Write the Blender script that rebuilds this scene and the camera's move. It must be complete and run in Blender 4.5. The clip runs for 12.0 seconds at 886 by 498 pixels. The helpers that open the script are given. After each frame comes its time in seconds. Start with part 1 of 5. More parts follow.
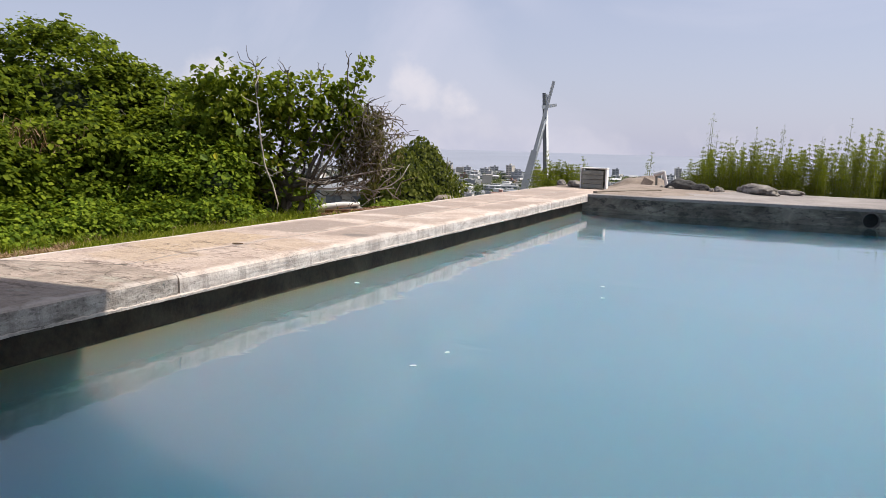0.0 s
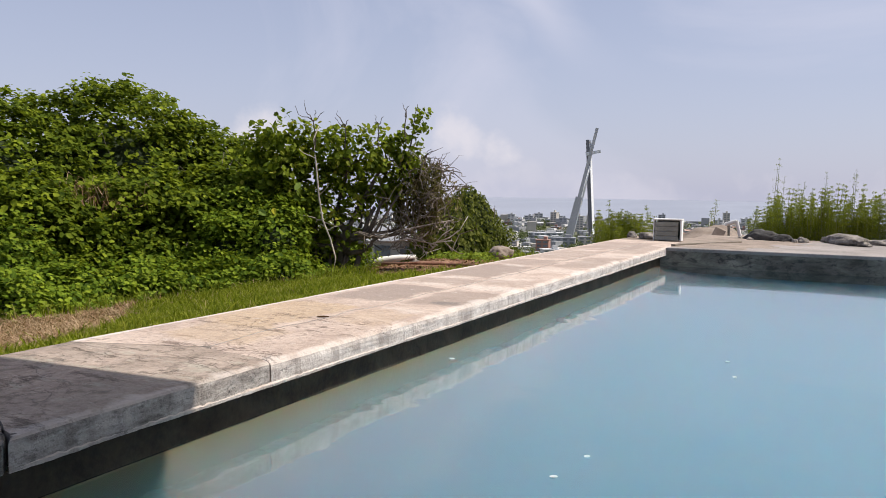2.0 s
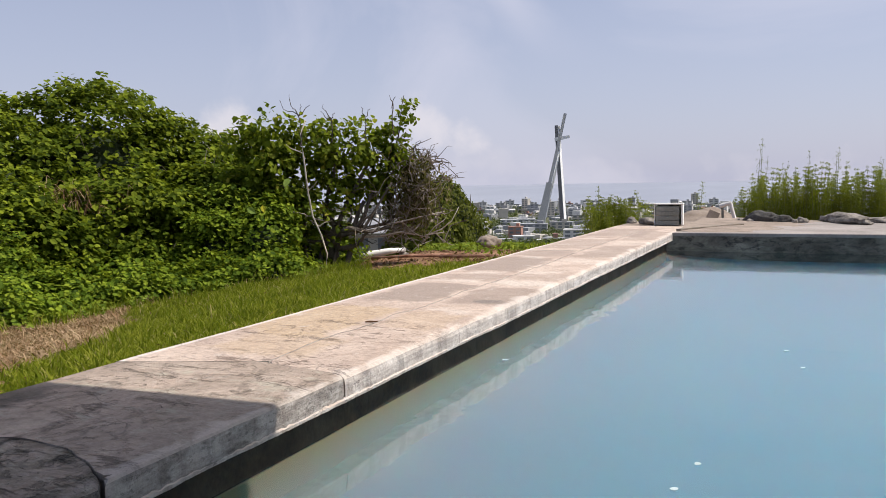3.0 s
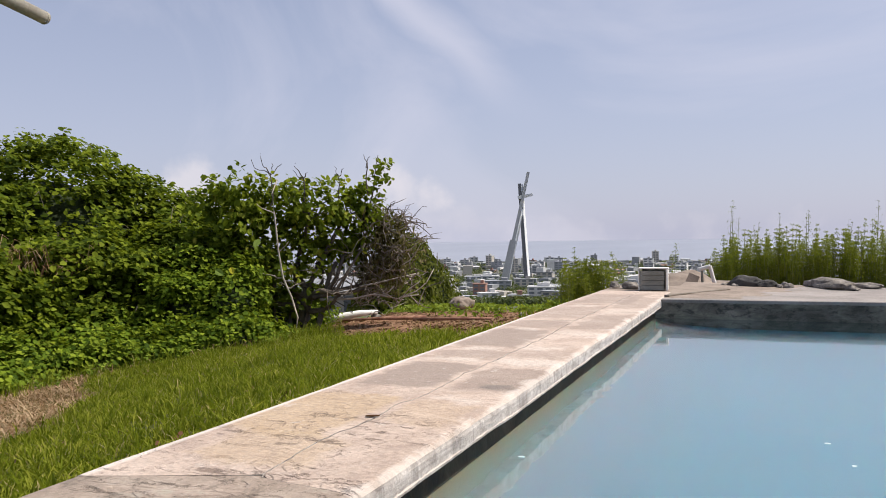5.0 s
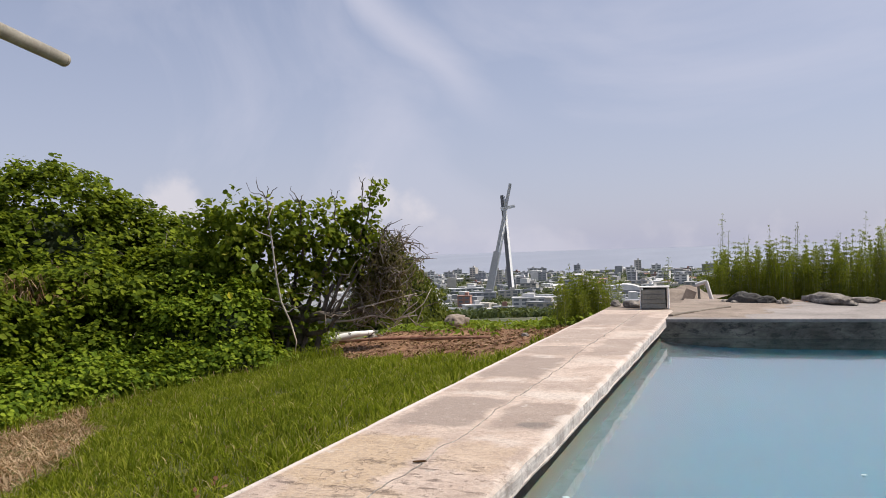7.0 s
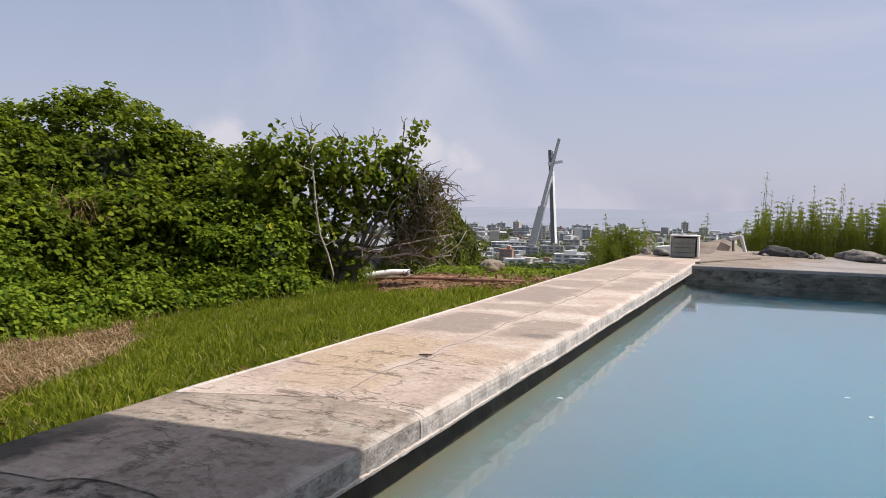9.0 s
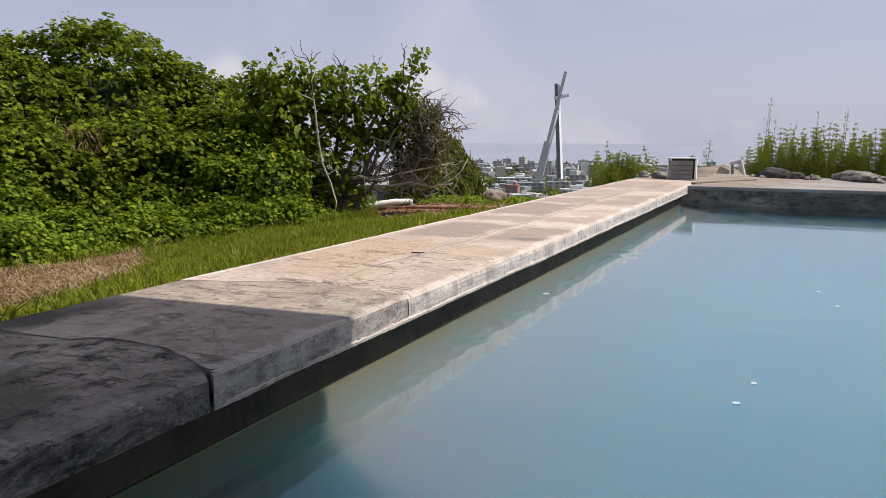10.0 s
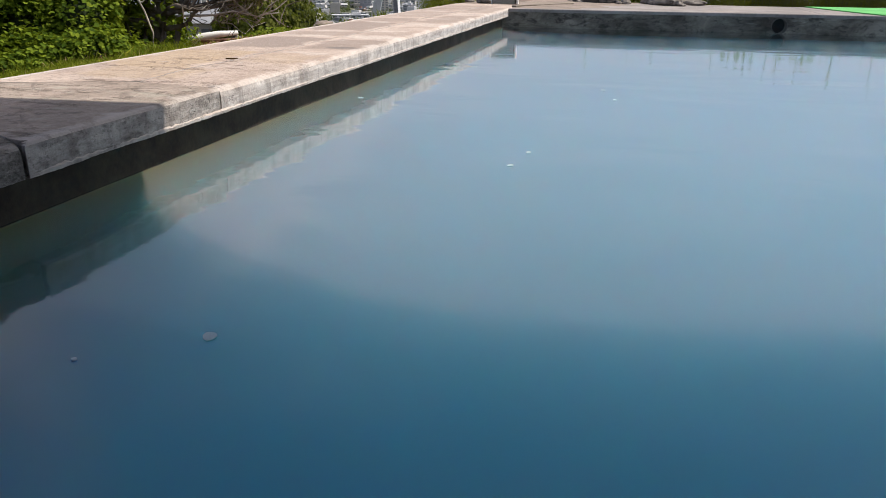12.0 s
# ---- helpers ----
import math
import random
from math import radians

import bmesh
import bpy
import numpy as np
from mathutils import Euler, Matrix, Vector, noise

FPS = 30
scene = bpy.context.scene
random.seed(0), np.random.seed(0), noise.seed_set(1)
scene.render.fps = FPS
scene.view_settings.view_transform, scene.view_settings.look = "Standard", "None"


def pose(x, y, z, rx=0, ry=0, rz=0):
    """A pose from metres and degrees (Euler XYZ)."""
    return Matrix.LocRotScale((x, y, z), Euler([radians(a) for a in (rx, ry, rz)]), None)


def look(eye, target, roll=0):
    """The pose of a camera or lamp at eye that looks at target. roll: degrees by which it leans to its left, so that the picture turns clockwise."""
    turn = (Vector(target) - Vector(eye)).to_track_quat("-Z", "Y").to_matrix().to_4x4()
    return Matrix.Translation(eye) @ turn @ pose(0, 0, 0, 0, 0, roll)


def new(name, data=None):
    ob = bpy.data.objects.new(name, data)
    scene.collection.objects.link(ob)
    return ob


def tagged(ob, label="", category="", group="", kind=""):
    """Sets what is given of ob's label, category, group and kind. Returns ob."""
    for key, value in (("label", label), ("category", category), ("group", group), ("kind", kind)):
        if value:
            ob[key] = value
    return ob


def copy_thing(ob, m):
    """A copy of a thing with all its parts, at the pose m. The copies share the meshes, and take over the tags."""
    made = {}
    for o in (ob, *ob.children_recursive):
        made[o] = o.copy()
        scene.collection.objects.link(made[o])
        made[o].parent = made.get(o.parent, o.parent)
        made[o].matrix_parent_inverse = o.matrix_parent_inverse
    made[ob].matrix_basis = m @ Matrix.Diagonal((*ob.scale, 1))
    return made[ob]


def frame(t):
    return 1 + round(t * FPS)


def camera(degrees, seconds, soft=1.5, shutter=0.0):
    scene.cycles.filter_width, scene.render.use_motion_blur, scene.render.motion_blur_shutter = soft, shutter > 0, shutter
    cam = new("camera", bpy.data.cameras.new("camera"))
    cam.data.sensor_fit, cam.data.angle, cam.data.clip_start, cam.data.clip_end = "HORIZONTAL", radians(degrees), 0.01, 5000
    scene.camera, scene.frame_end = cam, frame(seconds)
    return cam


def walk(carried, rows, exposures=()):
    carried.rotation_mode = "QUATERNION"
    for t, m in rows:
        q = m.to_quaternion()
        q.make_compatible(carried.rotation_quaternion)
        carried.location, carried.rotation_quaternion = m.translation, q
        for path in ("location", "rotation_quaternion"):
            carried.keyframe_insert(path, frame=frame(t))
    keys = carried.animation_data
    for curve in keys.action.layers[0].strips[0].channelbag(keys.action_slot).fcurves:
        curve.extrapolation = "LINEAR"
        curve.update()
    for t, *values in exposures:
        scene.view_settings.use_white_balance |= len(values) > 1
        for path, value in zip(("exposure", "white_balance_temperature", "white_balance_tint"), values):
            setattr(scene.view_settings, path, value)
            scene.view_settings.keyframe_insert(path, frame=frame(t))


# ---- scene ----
cam = camera(60.5, 12.0, 0.9)
PATH = [
    (0, (-0.097, -0.105, 0.84), (-0.919, 1.697, 0.562), 1.7),
    (0.5, (-0.203, -0.138, 0.873), (-0.997, 1.683, 0.649), 0.9),
    (1, (-0.341, -0.011, 0.891), (-1.173, 1.799, 0.709), 0.0),
    (1.5, (-0.552, 0.212, 0.908), (-1.434, 2.0, 0.75), 0.4),
    (2, (-0.733, 0.238, 0.926), (-1.668, 1.999, 0.77), 0.8),
    (2.5, (-1.044, 0.162, 0.936), (-2.011, 1.904, 0.765), 0.3),
    (3, (-1.325, 0.206, 0.967), (-2.195, 1.998, 0.784), -1.1),
    (3.2, (-1.41, 0.273, 0.963), (-2.238, 2.085, 0.781), -1.2),
    (5, (-1.816, 0.576, 1.088), (-2.601, 2.415, 1.052), -0.8),
    (5.5, (-1.975, 0.511, 1.134), (-2.685, 2.381, 1.123), -1.5),
    (6, (-2.076, 0.411, 1.206), (-2.801, 2.275, 1.205), -1.1),
    (6.5, (-2.12, 0.384, 1.275), (-2.918, 2.218, 1.289), -1.8),
    (7, (-2.131, 0.407, 1.293), (-2.875, 2.264, 1.289), -1.9),
    (7.2, (-2.096, 0.389, 1.278), (-2.836, 2.247, 1.251), -2.1),
    (8.8, (-1.876, 0.189, 1.074), (-2.661, 2.026, 0.975), 1.3),
    (9, (-1.81, 0.158, 1.03), (-2.658, 1.965, 0.9), 0.9),
    (9.5, (-1.639, 0.047, 0.926), (-2.503, 1.837, 0.699), 0.7),
    (10, (-1.592, -0.049, 0.815), (-2.445, 1.736, 0.52), 0.3),
    (10.5, (-1.525, -0.203, 0.729), (-2.204, 1.633, 0.319), 0.2),
    (11, (-1.455, -0.276, 0.674), (-1.931, 1.604, 0.186), 1.4),
    (11.5, (-1.403, -0.356, 0.657), (-1.798, 1.514, 0.066), 2.8),
    (12, (-1.261, -0.422, 0.613), (-1.695, 1.405, -0.076), 0.7),
]
walk(cam, [(t, look(eye, target, roll)) for t, eye, target, roll in PATH],
     [(0, 0.20), (1.5, 0.18), (3, 0.16), (5, 0.16), (5.5, 0.12), (6, 0.09), (7, 0.07), (9, 0.07), (10.5, 0.05), (12, 0.06)])

# ---- world, sun ----
SUN = Vector((0.60, 0.32, 1.0)).normalized()
world = bpy.data.worlds.new("sky")
scene.world = world
world.use_nodes = True
wn, wl = world.node_tree.nodes, world.node_tree.links
wn.clear()
sky = wn.new("ShaderNodeTexSky")
sky.sky_type, sky.sun_disc = "NISHITA", False
sky.sun_elevation, sky.sun_rotation = math.asin(SUN.z), math.atan2(SUN.x, SUN.y)
sky.air_density, sky.dust_density, sky.ozone_density, sky.altitude = 1.0, 1.2, 2.0, 60
tc = wn.new("ShaderNodeTexCoord")
sep = wn.new("ShaderNodeSeparateXYZ")
wl.new(tc.outputs["Generated"], sep.inputs[0])
# haze: stronger towards the horizon
haze = wn.new("ShaderNodeMapRange")
haze.inputs["From Min"].default_value, haze.inputs["From Max"].default_value = 0.0, 0.55
haze.inputs["To Min"].default_value, haze.inputs["To Max"].default_value = 0.80, 0.20
wl.new(sep.outputs["Z"], haze.inputs["Value"])
# cirrus: stretched noise over the dome
mp = wn.new("ShaderNodeMapping")
mp.inputs["Rotation"].default_value = (0.35, 0.15, 0.55)
mp.inputs["Scale"].default_value = (1.2, 3.2, 2.4)
wl.new(tc.outputs["Generated"], mp.inputs["Vector"])
cn = wn.new("ShaderNodeTexNoise")
cn.inputs["Scale"].default_value, cn.inputs["Detail"].default_value, cn.inputs["Roughness"].default_value = 1.6, 6, 0.55
cn.inputs["Distortion"].default_value = 0.6
wl.new(mp.outputs[0], cn.inputs["Vector"])
cr = wn.new("ShaderNodeMapRange")
cr.inputs["From Min"].default_value, cr.inputs["From Max"].default_value = 0.47, 0.70
cr.inputs["To Min"].default_value, cr.inputs["To Max"].default_value = 0.0, 0.45
wl.new(cn.outputs["Fac"], cr.inputs["Value"])
# low cumulus bank
cu = wn.new("ShaderNodeTexNoise")
cu.inputs["Scale"].default_value, cu.inputs["Detail"].default_value, cu.inputs["Roughness"].default_value = 9.0, 7, 0.55
wl.new(tc.outputs["Generated"], cu.inputs["Vector"])
band = wn.new("ShaderNodeMapRange")
band.inputs["From Min"].default_value, band.inputs["From Max"].default_value = 0.02, 0.16
band.inputs["To Min"].default_value, band.inputs["To Max"].default_value = 0.12, -0.30
wl.new(sep.outputs["Z"], band.inputs["Value"])
cadd = wn.new("ShaderNodeMath")
wl.new(cu.outputs["Fac"], cadd.inputs[0])
wl.new(band.outputs[0], cadd.inputs[1])
cmask = wn.new("ShaderNodeMapRange")
cmask.inputs["From Min"].default_value, cmask.inputs["From Max"].default_value = 0.60, 0.72
cmask.inputs["To Min"].default_value, cmask.inputs["To Max"].default_value = 0.0, 0.55
wl.new(cadd.outputs[0], cmask.inputs["Value"])


def sky_mix(fac, a, b):
    m = wn.new("ShaderNodeMix")
    m.data_type = "RGBA"
    wl.new(fac, m.inputs["Factor"])
    wl.new(a, m.inputs["A"])
    if isinstance(b, tuple):
        m.inputs["B"].default_value = b
    else:
        wl.new(b, m.inputs["B"])
    return m.outputs["Result"]


HAZE, CIRRUS, CUMULUS = (5.0, 5.1, 6.6, 1), (6.3, 6.3, 7.4, 1), (7.6, 7.15, 7.5, 1)


def sky_math(op, x, y):
    m = wn.new("ShaderNodeMath")
    m.operation = op
    for i, v in enumerate((x, y)):
        if isinstance(v, (int, float)):
            m.inputs[i].default_value = v
        else:
            wl.new(v, m.inputs[i])
    return m.outputs[0]


def sky_dot(v):
    d = wn.new("ShaderNodeVectorMath")
    d.operation = "DOT_PRODUCT"
    wl.new(tc.outputs["Generated"], d.inputs[0])
    d.inputs[1].default_value = v
    return d.outputs["Value"]


def sky_span(v, a, b, c=0.0, d=1.0):
    m = wn.new("ShaderNodeMapRange")
    m.interpolation_type = "SMOOTHSTEP"
    for key, x in (("From Min", a), ("From Max", b), ("To Min", c), ("To Max", d)):
        m.inputs[key].default_value = x
    wl.new(v, m.inputs["Value"])
    return m.outputs[0]


# one long thin cirrus trail across the sky
off = sky_math("ADD", sky_dot((-0.703, -0.094, -0.706)), sky_math("MULTIPLY", sky_math("SUBTRACT", cn.outputs["Fac"], 0.5), 0.10))
trail = sky_math("MULTIPLY", sky_span(sky_math("ABSOLUTE", off, 0.0), 0.0, 0.045, 1, 0), sky_math("MULTIPLY", sky_span(sep.outputs["Z"], 0.13, 0.26, 0, 0.6), sky_span(sep.outputs["Z"], 0.34, 0.42, 1, 0)))
# heaped cloud low over the bushes
puffs = None
for v, r in (((-0.445, 0.892, 0.070), 0.9995), ((-0.405, 0.912, 0.060), 0.9998), ((-0.662, 0.746, 0.058), 0.9996), ((-0.70, 0.71, 0.050), 0.9997)):
    one = sky_span(sky_math("ADD", sky_dot(Vector(v).normalized()), sky_math("MULTIPLY", sky_math("SUBTRACT", cu.outputs["Fac"], 0.5), 0.006)), r - 0.0003, r + 0.0009, 0, 0.6)
    puffs = one if puffs is None else sky_math("MAXIMUM", puffs, one)
c1 = sky_mix(haze.outputs[0], sky.outputs[0], HAZE)
c2 = sky_mix(sky_math("MAXIMUM", cr.outputs[0], trail), c1, CIRRUS)
c3 = sky_mix(sky_math("MAXIMUM", sky_math("MULTIPLY", cmask.outputs[0], 0.35), puffs), c2, CUMULUS)
# bright warm haze round the sun
c4 = sky_mix(sky_span(sky_dot(SUN), 0.84, 1.0, 0, 0.8), c3, (21.0, 18.6, 15.2, 1))
bg = wn.new("ShaderNodeBackground")
bg.inputs["Strength"].default_value = 0.10
wl.new(c4, bg.inputs["Color"])
wo = wn.new("ShaderNodeOutputWorld")
wl.new(bg.outputs[0], wo.inputs["Surface"])

sun = new("sun", bpy.data.lights.new("sun", "SUN"))
sun.data.energy, sun.data.angle, sun.data.color = 4.45, radians(0.6), (1.0, 0.93, 0.84)
sun.matrix_world = look(SUN * 60, (0, 0, 0))
scene.view_settings.exposure = 0.0


# ---- materials ----
def ramp(nt, fac, stops):
    r = nt.nodes.new("ShaderNodeValToRGB")
    el = r.color_ramp.elements
    el[0].position, el[0].color = stops[0][0], (*stops[0][1], 1)
    el[1].position, el[1].color = stops[-1][0], (*stops[-1][1], 1)
    for p, c in stops[1:-1]:
        e = el.new(p)
        e.color = (*c, 1)
    nt.links.new(fac, r.inputs["Fac"])
    return r.outputs["Color"]


def noise_tex(nt, vec, scale, detail=5, rough=0.55, distort=0.0, stretch=None):
    if stretch:
        m = nt.nodes.new("ShaderNodeMapping")
        m.inputs["Scale"].default_value = stretch
        nt.links.new(vec, m.inputs["Vector"])
        vec = m.outputs[0]
    n = nt.nodes.new("ShaderNodeTexNoise")
    n.inputs["Scale"].default_value, n.inputs["Detail"].default_value = scale, detail
    n.inputs["Roughness"].default_value, n.inputs["Distortion"].default_value = rough, distort
    nt.links.new(vec, n.inputs["Vector"])
    return n.outputs["Fac"]


def mixc(nt, fac, a, b, mode="MIX"):
    m = nt.nodes.new("ShaderNodeMix")
    m.data_type, m.blend_type = "RGBA", mode
    for key, v in (("Factor", fac), ("A", a), ("B", b)):
        if isinstance(v, (int, float)):
            m.inputs[key].default_value = v
        elif isinstance(v, tuple):
            m.inputs[key].default_value = (*v, 1)
        else:
            nt.links.new(v, m.inputs[key])
    return m.outputs["Result"]


def span(nt, val, a, b, c=0.0, d=1.0):
    m = nt.nodes.new("ShaderNodeMapRange")
    for key, v in (("From Min", a), ("From Max", b), ("To Min", c), ("To Max", d)):
        m.inputs[key].default_value = v
    nt.links.new(val, m.inputs["Value"])
    return m.outputs[0]


def calc(nt, op, a, b):
    m = nt.nodes.new("ShaderNodeMath")
    m.operation = op
    for i, v in enumerate((a, b)):
        if isinstance(v, (int, float)):
            m.inputs[i].default_value = v
        else:
            nt.links.new(v, m.inputs[i])
    return m.outputs[0]


def start(name, rough=0.8, metal=0.0, spec=0.4):
    m = bpy.data.materials.new(name)
    m.use_nodes = True
    nt = m.node_tree
    p = nt.nodes["Principled BSDF"]
    p.inputs["Roughness"].default_value, p.inputs["Metallic"].default_value = rough, metal
    p.inputs["Specular IOR Level"].default_value = spec
    g = nt.nodes.new("ShaderNodeNewGeometry")
    return m, nt, p, g


def bump(nt, p, height, strength, dist=0.02):
    b = nt.nodes.new("ShaderNodeBump")
    b.inputs["Strength"].default_value, b.inputs["Distance"].default_value = strength, dist
    nt.links.new(height, b.inputs["Height"])
    nt.links.new(b.outputs[0], p.inputs["Normal"])


def surface(name, dark, light, scale=2.0, fine=30.0, rough=0.8, strength=0.4, dist=0.02, metal=0.0, spec=0.4, local=False):
    m, nt, p, g = start(name, rough, metal, spec)
    vec = g.outputs["Position"]
    if local:
        t = nt.nodes.new("ShaderNodeTexCoord")
        vec = t.outputs["Object"]
    a = noise_tex(nt, vec, scale, 5, 0.6, 0.3)
    b = noise_tex(nt, vec, fine, 4, 0.6)
    f = calc(nt, "ADD", calc(nt, "MULTIPLY", a, 0.65), calc(nt, "MULTIPLY", b, 0.35))
    col = ramp(nt, f, [(0.36, dark), (0.62, light)])
    o = nt.nodes.new("ShaderNodeObjectInfo")
    v = nt.nodes.new("ShaderNodeHueSaturation")
    nt.links.new(span(nt, o.outputs["Random"], 0, 1, 0.85, 1.15), v.inputs["Value"])
    nt.links.new(col, v.inputs["Color"])
    nt.links.new(v.outputs[0], p.inputs["Base Color"])
    nt.links.new(span(nt, b, 0.3, 0.7, rough - 0.08, min(1, rough + 0.08)), p.inputs["Roughness"])
    bump(nt, p, f, strength, dist)
    return m


# trowelled patches of the coping: middle x and y, half sizes, tone, strength
DARKSKIM, PALESKIM, OCHRE, WETSPOT = (0.29, 0.232, 0.20), (0.66, 0.59, 0.53), (0.47, 0.345, 0.215), (0.19, 0.165, 0.15)
PATCHES = [(-4.33, 5.98, 0.30, 0.50, DARKSKIM, 0.75), (-4.34, 6.74, 0.26, 0.08, PALESKIM, 0.8), (-4.30, 7.06, 0.32, 0.20, DARKSKIM, 0.5),
           (-4.33, 7.36, 0.16, 0.06, PALESKIM, 0.85), (-4.36, 8.20, 0.32, 0.70, DARKSKIM, 0.7), (-4.36, 8.95, 0.13, 0.09, PALESKIM, 0.8),
           (-4.36, 9.45, 0.32, 0.36, DARKSKIM, 0.5), (-4.35, 10.9, 0.34, 0.75, DARKSKIM, 0.4), (-4.35, 11.9, 0.2, 0.12, PALESKIM, 0.6), (-4.2, 13.2, 0.45, 0.9, DARKSKIM, 0.5),
           (-4.40, 4.60, 0.33, 0.55, OCHRE, 0.6), (-4.20, 3.85, 0.35, 0.30, OCHRE, 0.4), (-3.62, 5.98, 0.27, 0.50, DARKSKIM, 0.6),
           (-3.68, 6.73, 0.28, 0.10, PALESKIM, 0.9), (-3.72, 5.20, 0.16, 0.07, PALESKIM, 0.75), (-3.72, 4.80, 0.22, 0.28, OCHRE, 0.3),
           (-3.80, 7.60, 0.20, 0.07, PALESKIM, 0.8), (-3.66, 7.20, 0.26, 0.25, DARKSKIM, 0.3), (-3.70, 8.75, 0.25, 0.15, PALESKIM, 0.5),
           (-3.66, 9.9, 0.24, 0.8, DARKSKIM, 0.5), (-3.68, 11.2, 0.22, 0.3, PALESKIM, 0.5), (-3.68, 12.6, 0.25, 0.9, DARKSKIM, 0.4), (-3.58, 5.65, 0.11, 0.11, WETSPOT, 0.8)]


def coping_concrete(name="weathered_concrete", algae_shade=0.0):
    m, nt, p, g = start(name, 0.88, 0, 0.3)
    pos = g.outputs["Position"]
    big = noise_tex(nt, pos, 0.75, 5, 0.6, 0.5)
    mid = noise_tex(nt, pos, 2.6, 6, 0.62, 0.8)
    fine = noise_tex(nt, pos, 26, 6, 0.65)
    grain = noise_tex(nt, pos, 90, 4, 0.6)
    f = calc(nt, "ADD", calc(nt, "MULTIPLY", big, 0.45), calc(nt, "MULTIPLY", mid, 0.55))
    col = ramp(nt, f, [(0.34, (0.365, 0.280, 0.235)), (0.45, (0.485, 0.380, 0.318)), (0.54, (0.565, 0.455, 0.386)), (0.66, (0.65, 0.545, 0.475))])
    sepn = nt.nodes.new("ShaderNodeSeparateXYZ")
    nt.links.new(g.outputs["Normal"], sepn.inputs[0])
    side = span(nt, sepn.outputs["Z"], 0.3, 0.8, 1, 0)
    # ragged coordinates for the patches
    sx = nt.nodes.new("ShaderNodeSeparateXYZ")
    nt.links.new(pos, sx.inputs[0])
    wx = noise_tex(nt, pos, 3.2, 5, 0.6)
    wy = noise_tex(nt, pos, 2.7, 5, 0.6, 0.4)
    px = calc(nt, "ADD", sx.outputs["X"], calc(nt, "MULTIPLY", calc(nt, "SUBTRACT", wx, 0.5), 0.34))
    py = calc(nt, "ADD", sx.outputs["Y"], calc(nt, "MULTIPLY", calc(nt, "SUBTRACT", wy, 0.5), 0.60))
    for cx, cy, hx, hy, tone, k in PATCHES if not algae_shade else []:
        ax = span(nt, calc(nt, "ABSOLUTE", calc(nt, "SUBTRACT", px, cx), 0.0), hx - 0.04, hx + 0.04, 1, 0)
        ay = span(nt, calc(nt, "ABSOLUTE", calc(nt, "SUBTRACT", py, cy), 0.0), hy - 0.05, hy + 0.05, k * (0.75 if tone == PALESKIM else 1.15), 0)
        col = mixc(nt, calc(nt, "MULTIPLY", ax, ay), col, tone)
    # freckles, pale lime bloom, flakes
    lt = noise_tex(nt, pos, 5.0, 6, 0.7, 0.3)
    col = mixc(nt, span(nt, lt, 0.60, 0.67, 0, 0.5), col, (0.66, 0.60, 0.55))
    col = mixc(nt, span(nt, fine, 0.42, 0.70, 0, 0.5), col, (0.24, 0.20, 0.18))
    col = mixc(nt, span(nt, grain, 0.55, 0.72, 0, 0.35), col, (0.70, 0.64, 0.59))
    fl = noise_tex(nt, pos, 7, 8, 0.78, 0.4)
    col = mixc(nt, span(nt, fl, 0.55, 0.66, 0, 0.55), col, (0.25, 0.195, 0.165))
    # flaked skin: ragged dark rims, mostly at the near end of the sunny slabs
    fk = noise_tex(nt, pos, 1.5, 4, 0.6, 0.6, (0.8, 1.5, 1))
    where = calc(nt, "MULTIPLY", span(nt, sx.outputs["Y"], 4.4, 5.6, 1, 0.12), span(nt, noise_tex(nt, pos, 1.1, 3, 0.5, 0.3), 0.42, 0.52))
    fleck = noise_tex(nt, pos, 4.5, 7, 0.74, 0.15, (0.55, 1.9, 1))
    rim = calc(nt, "MULTIPLY", calc(nt, "MULTIPLY", span(nt, fleck, 0.57, 0.62), where), calc(nt, "SUBTRACT", 1.0, side))
    col = mixc(nt, calc(nt, "MULTIPLY", rim, 0.65), col, (0.17, 0.125, 0.10))
    chip = calc(nt, "MULTIPLY", span(nt, noise_tex(nt, pos, 13, 5, 0.7, 0.0), 0.57, 0.65), where)
    col = mixc(nt, calc(nt, "MULTIPLY", chip, 0.4), col, (0.20, 0.15, 0.12))
    skin = calc(nt, "MULTIPLY", calc(nt, "MULTIPLY", span(nt, fk, 0.50, 0.515, 1, 0), where), calc(nt, "SUBTRACT", 1.0, side))
    if algae_shade:
        # black algae blotches, which also paint these slabs' shade into the colour
        al = noise_tex(nt, pos, 1.3, 7, 0.66, 0.1)
        col = mixc(nt, span(nt, al, 0.36, 0.54, 0.15 * algae_shade, algae_shade), col, (0.100, 0.094, 0.066))
        sp = noise_tex(nt, pos, 6.5, 7, 0.72, 0.0, (1.0, 0.6, 1))
        col = mixc(nt, span(nt, sp, 0.53, 0.61, 0, algae_shade), col, (0.020, 0.020, 0.014))
        col = mixc(nt, span(nt, noise_tex(nt, pos, 3.0, 7, 0.72, 0.1, (0.8, 1.9, 1)), 0.55, 0.62, 0, 0.85), col, (0.40, 0.36, 0.30))
        # outer edge: black damp mixed with painted shade, ending where the roof's shade ends
        damp = calc(nt, "ADD", sx.outputs["X"], calc(nt, "MULTIPLY", calc(nt, "SUBTRACT", mid, 0.5), 0.5))
        ends = span(nt, calc(nt, "ADD", sx.outputs["Y"], calc(nt, "MULTIPLY", wy, 0.8)), 2.7, 2.95, 0.85, 0.15)
        col = mixc(nt, calc(nt, "MULTIPLY", span(nt, damp, -4.60, -4.50, 1, 0), ends), col, (0.040, 0.038, 0.030))
    else:
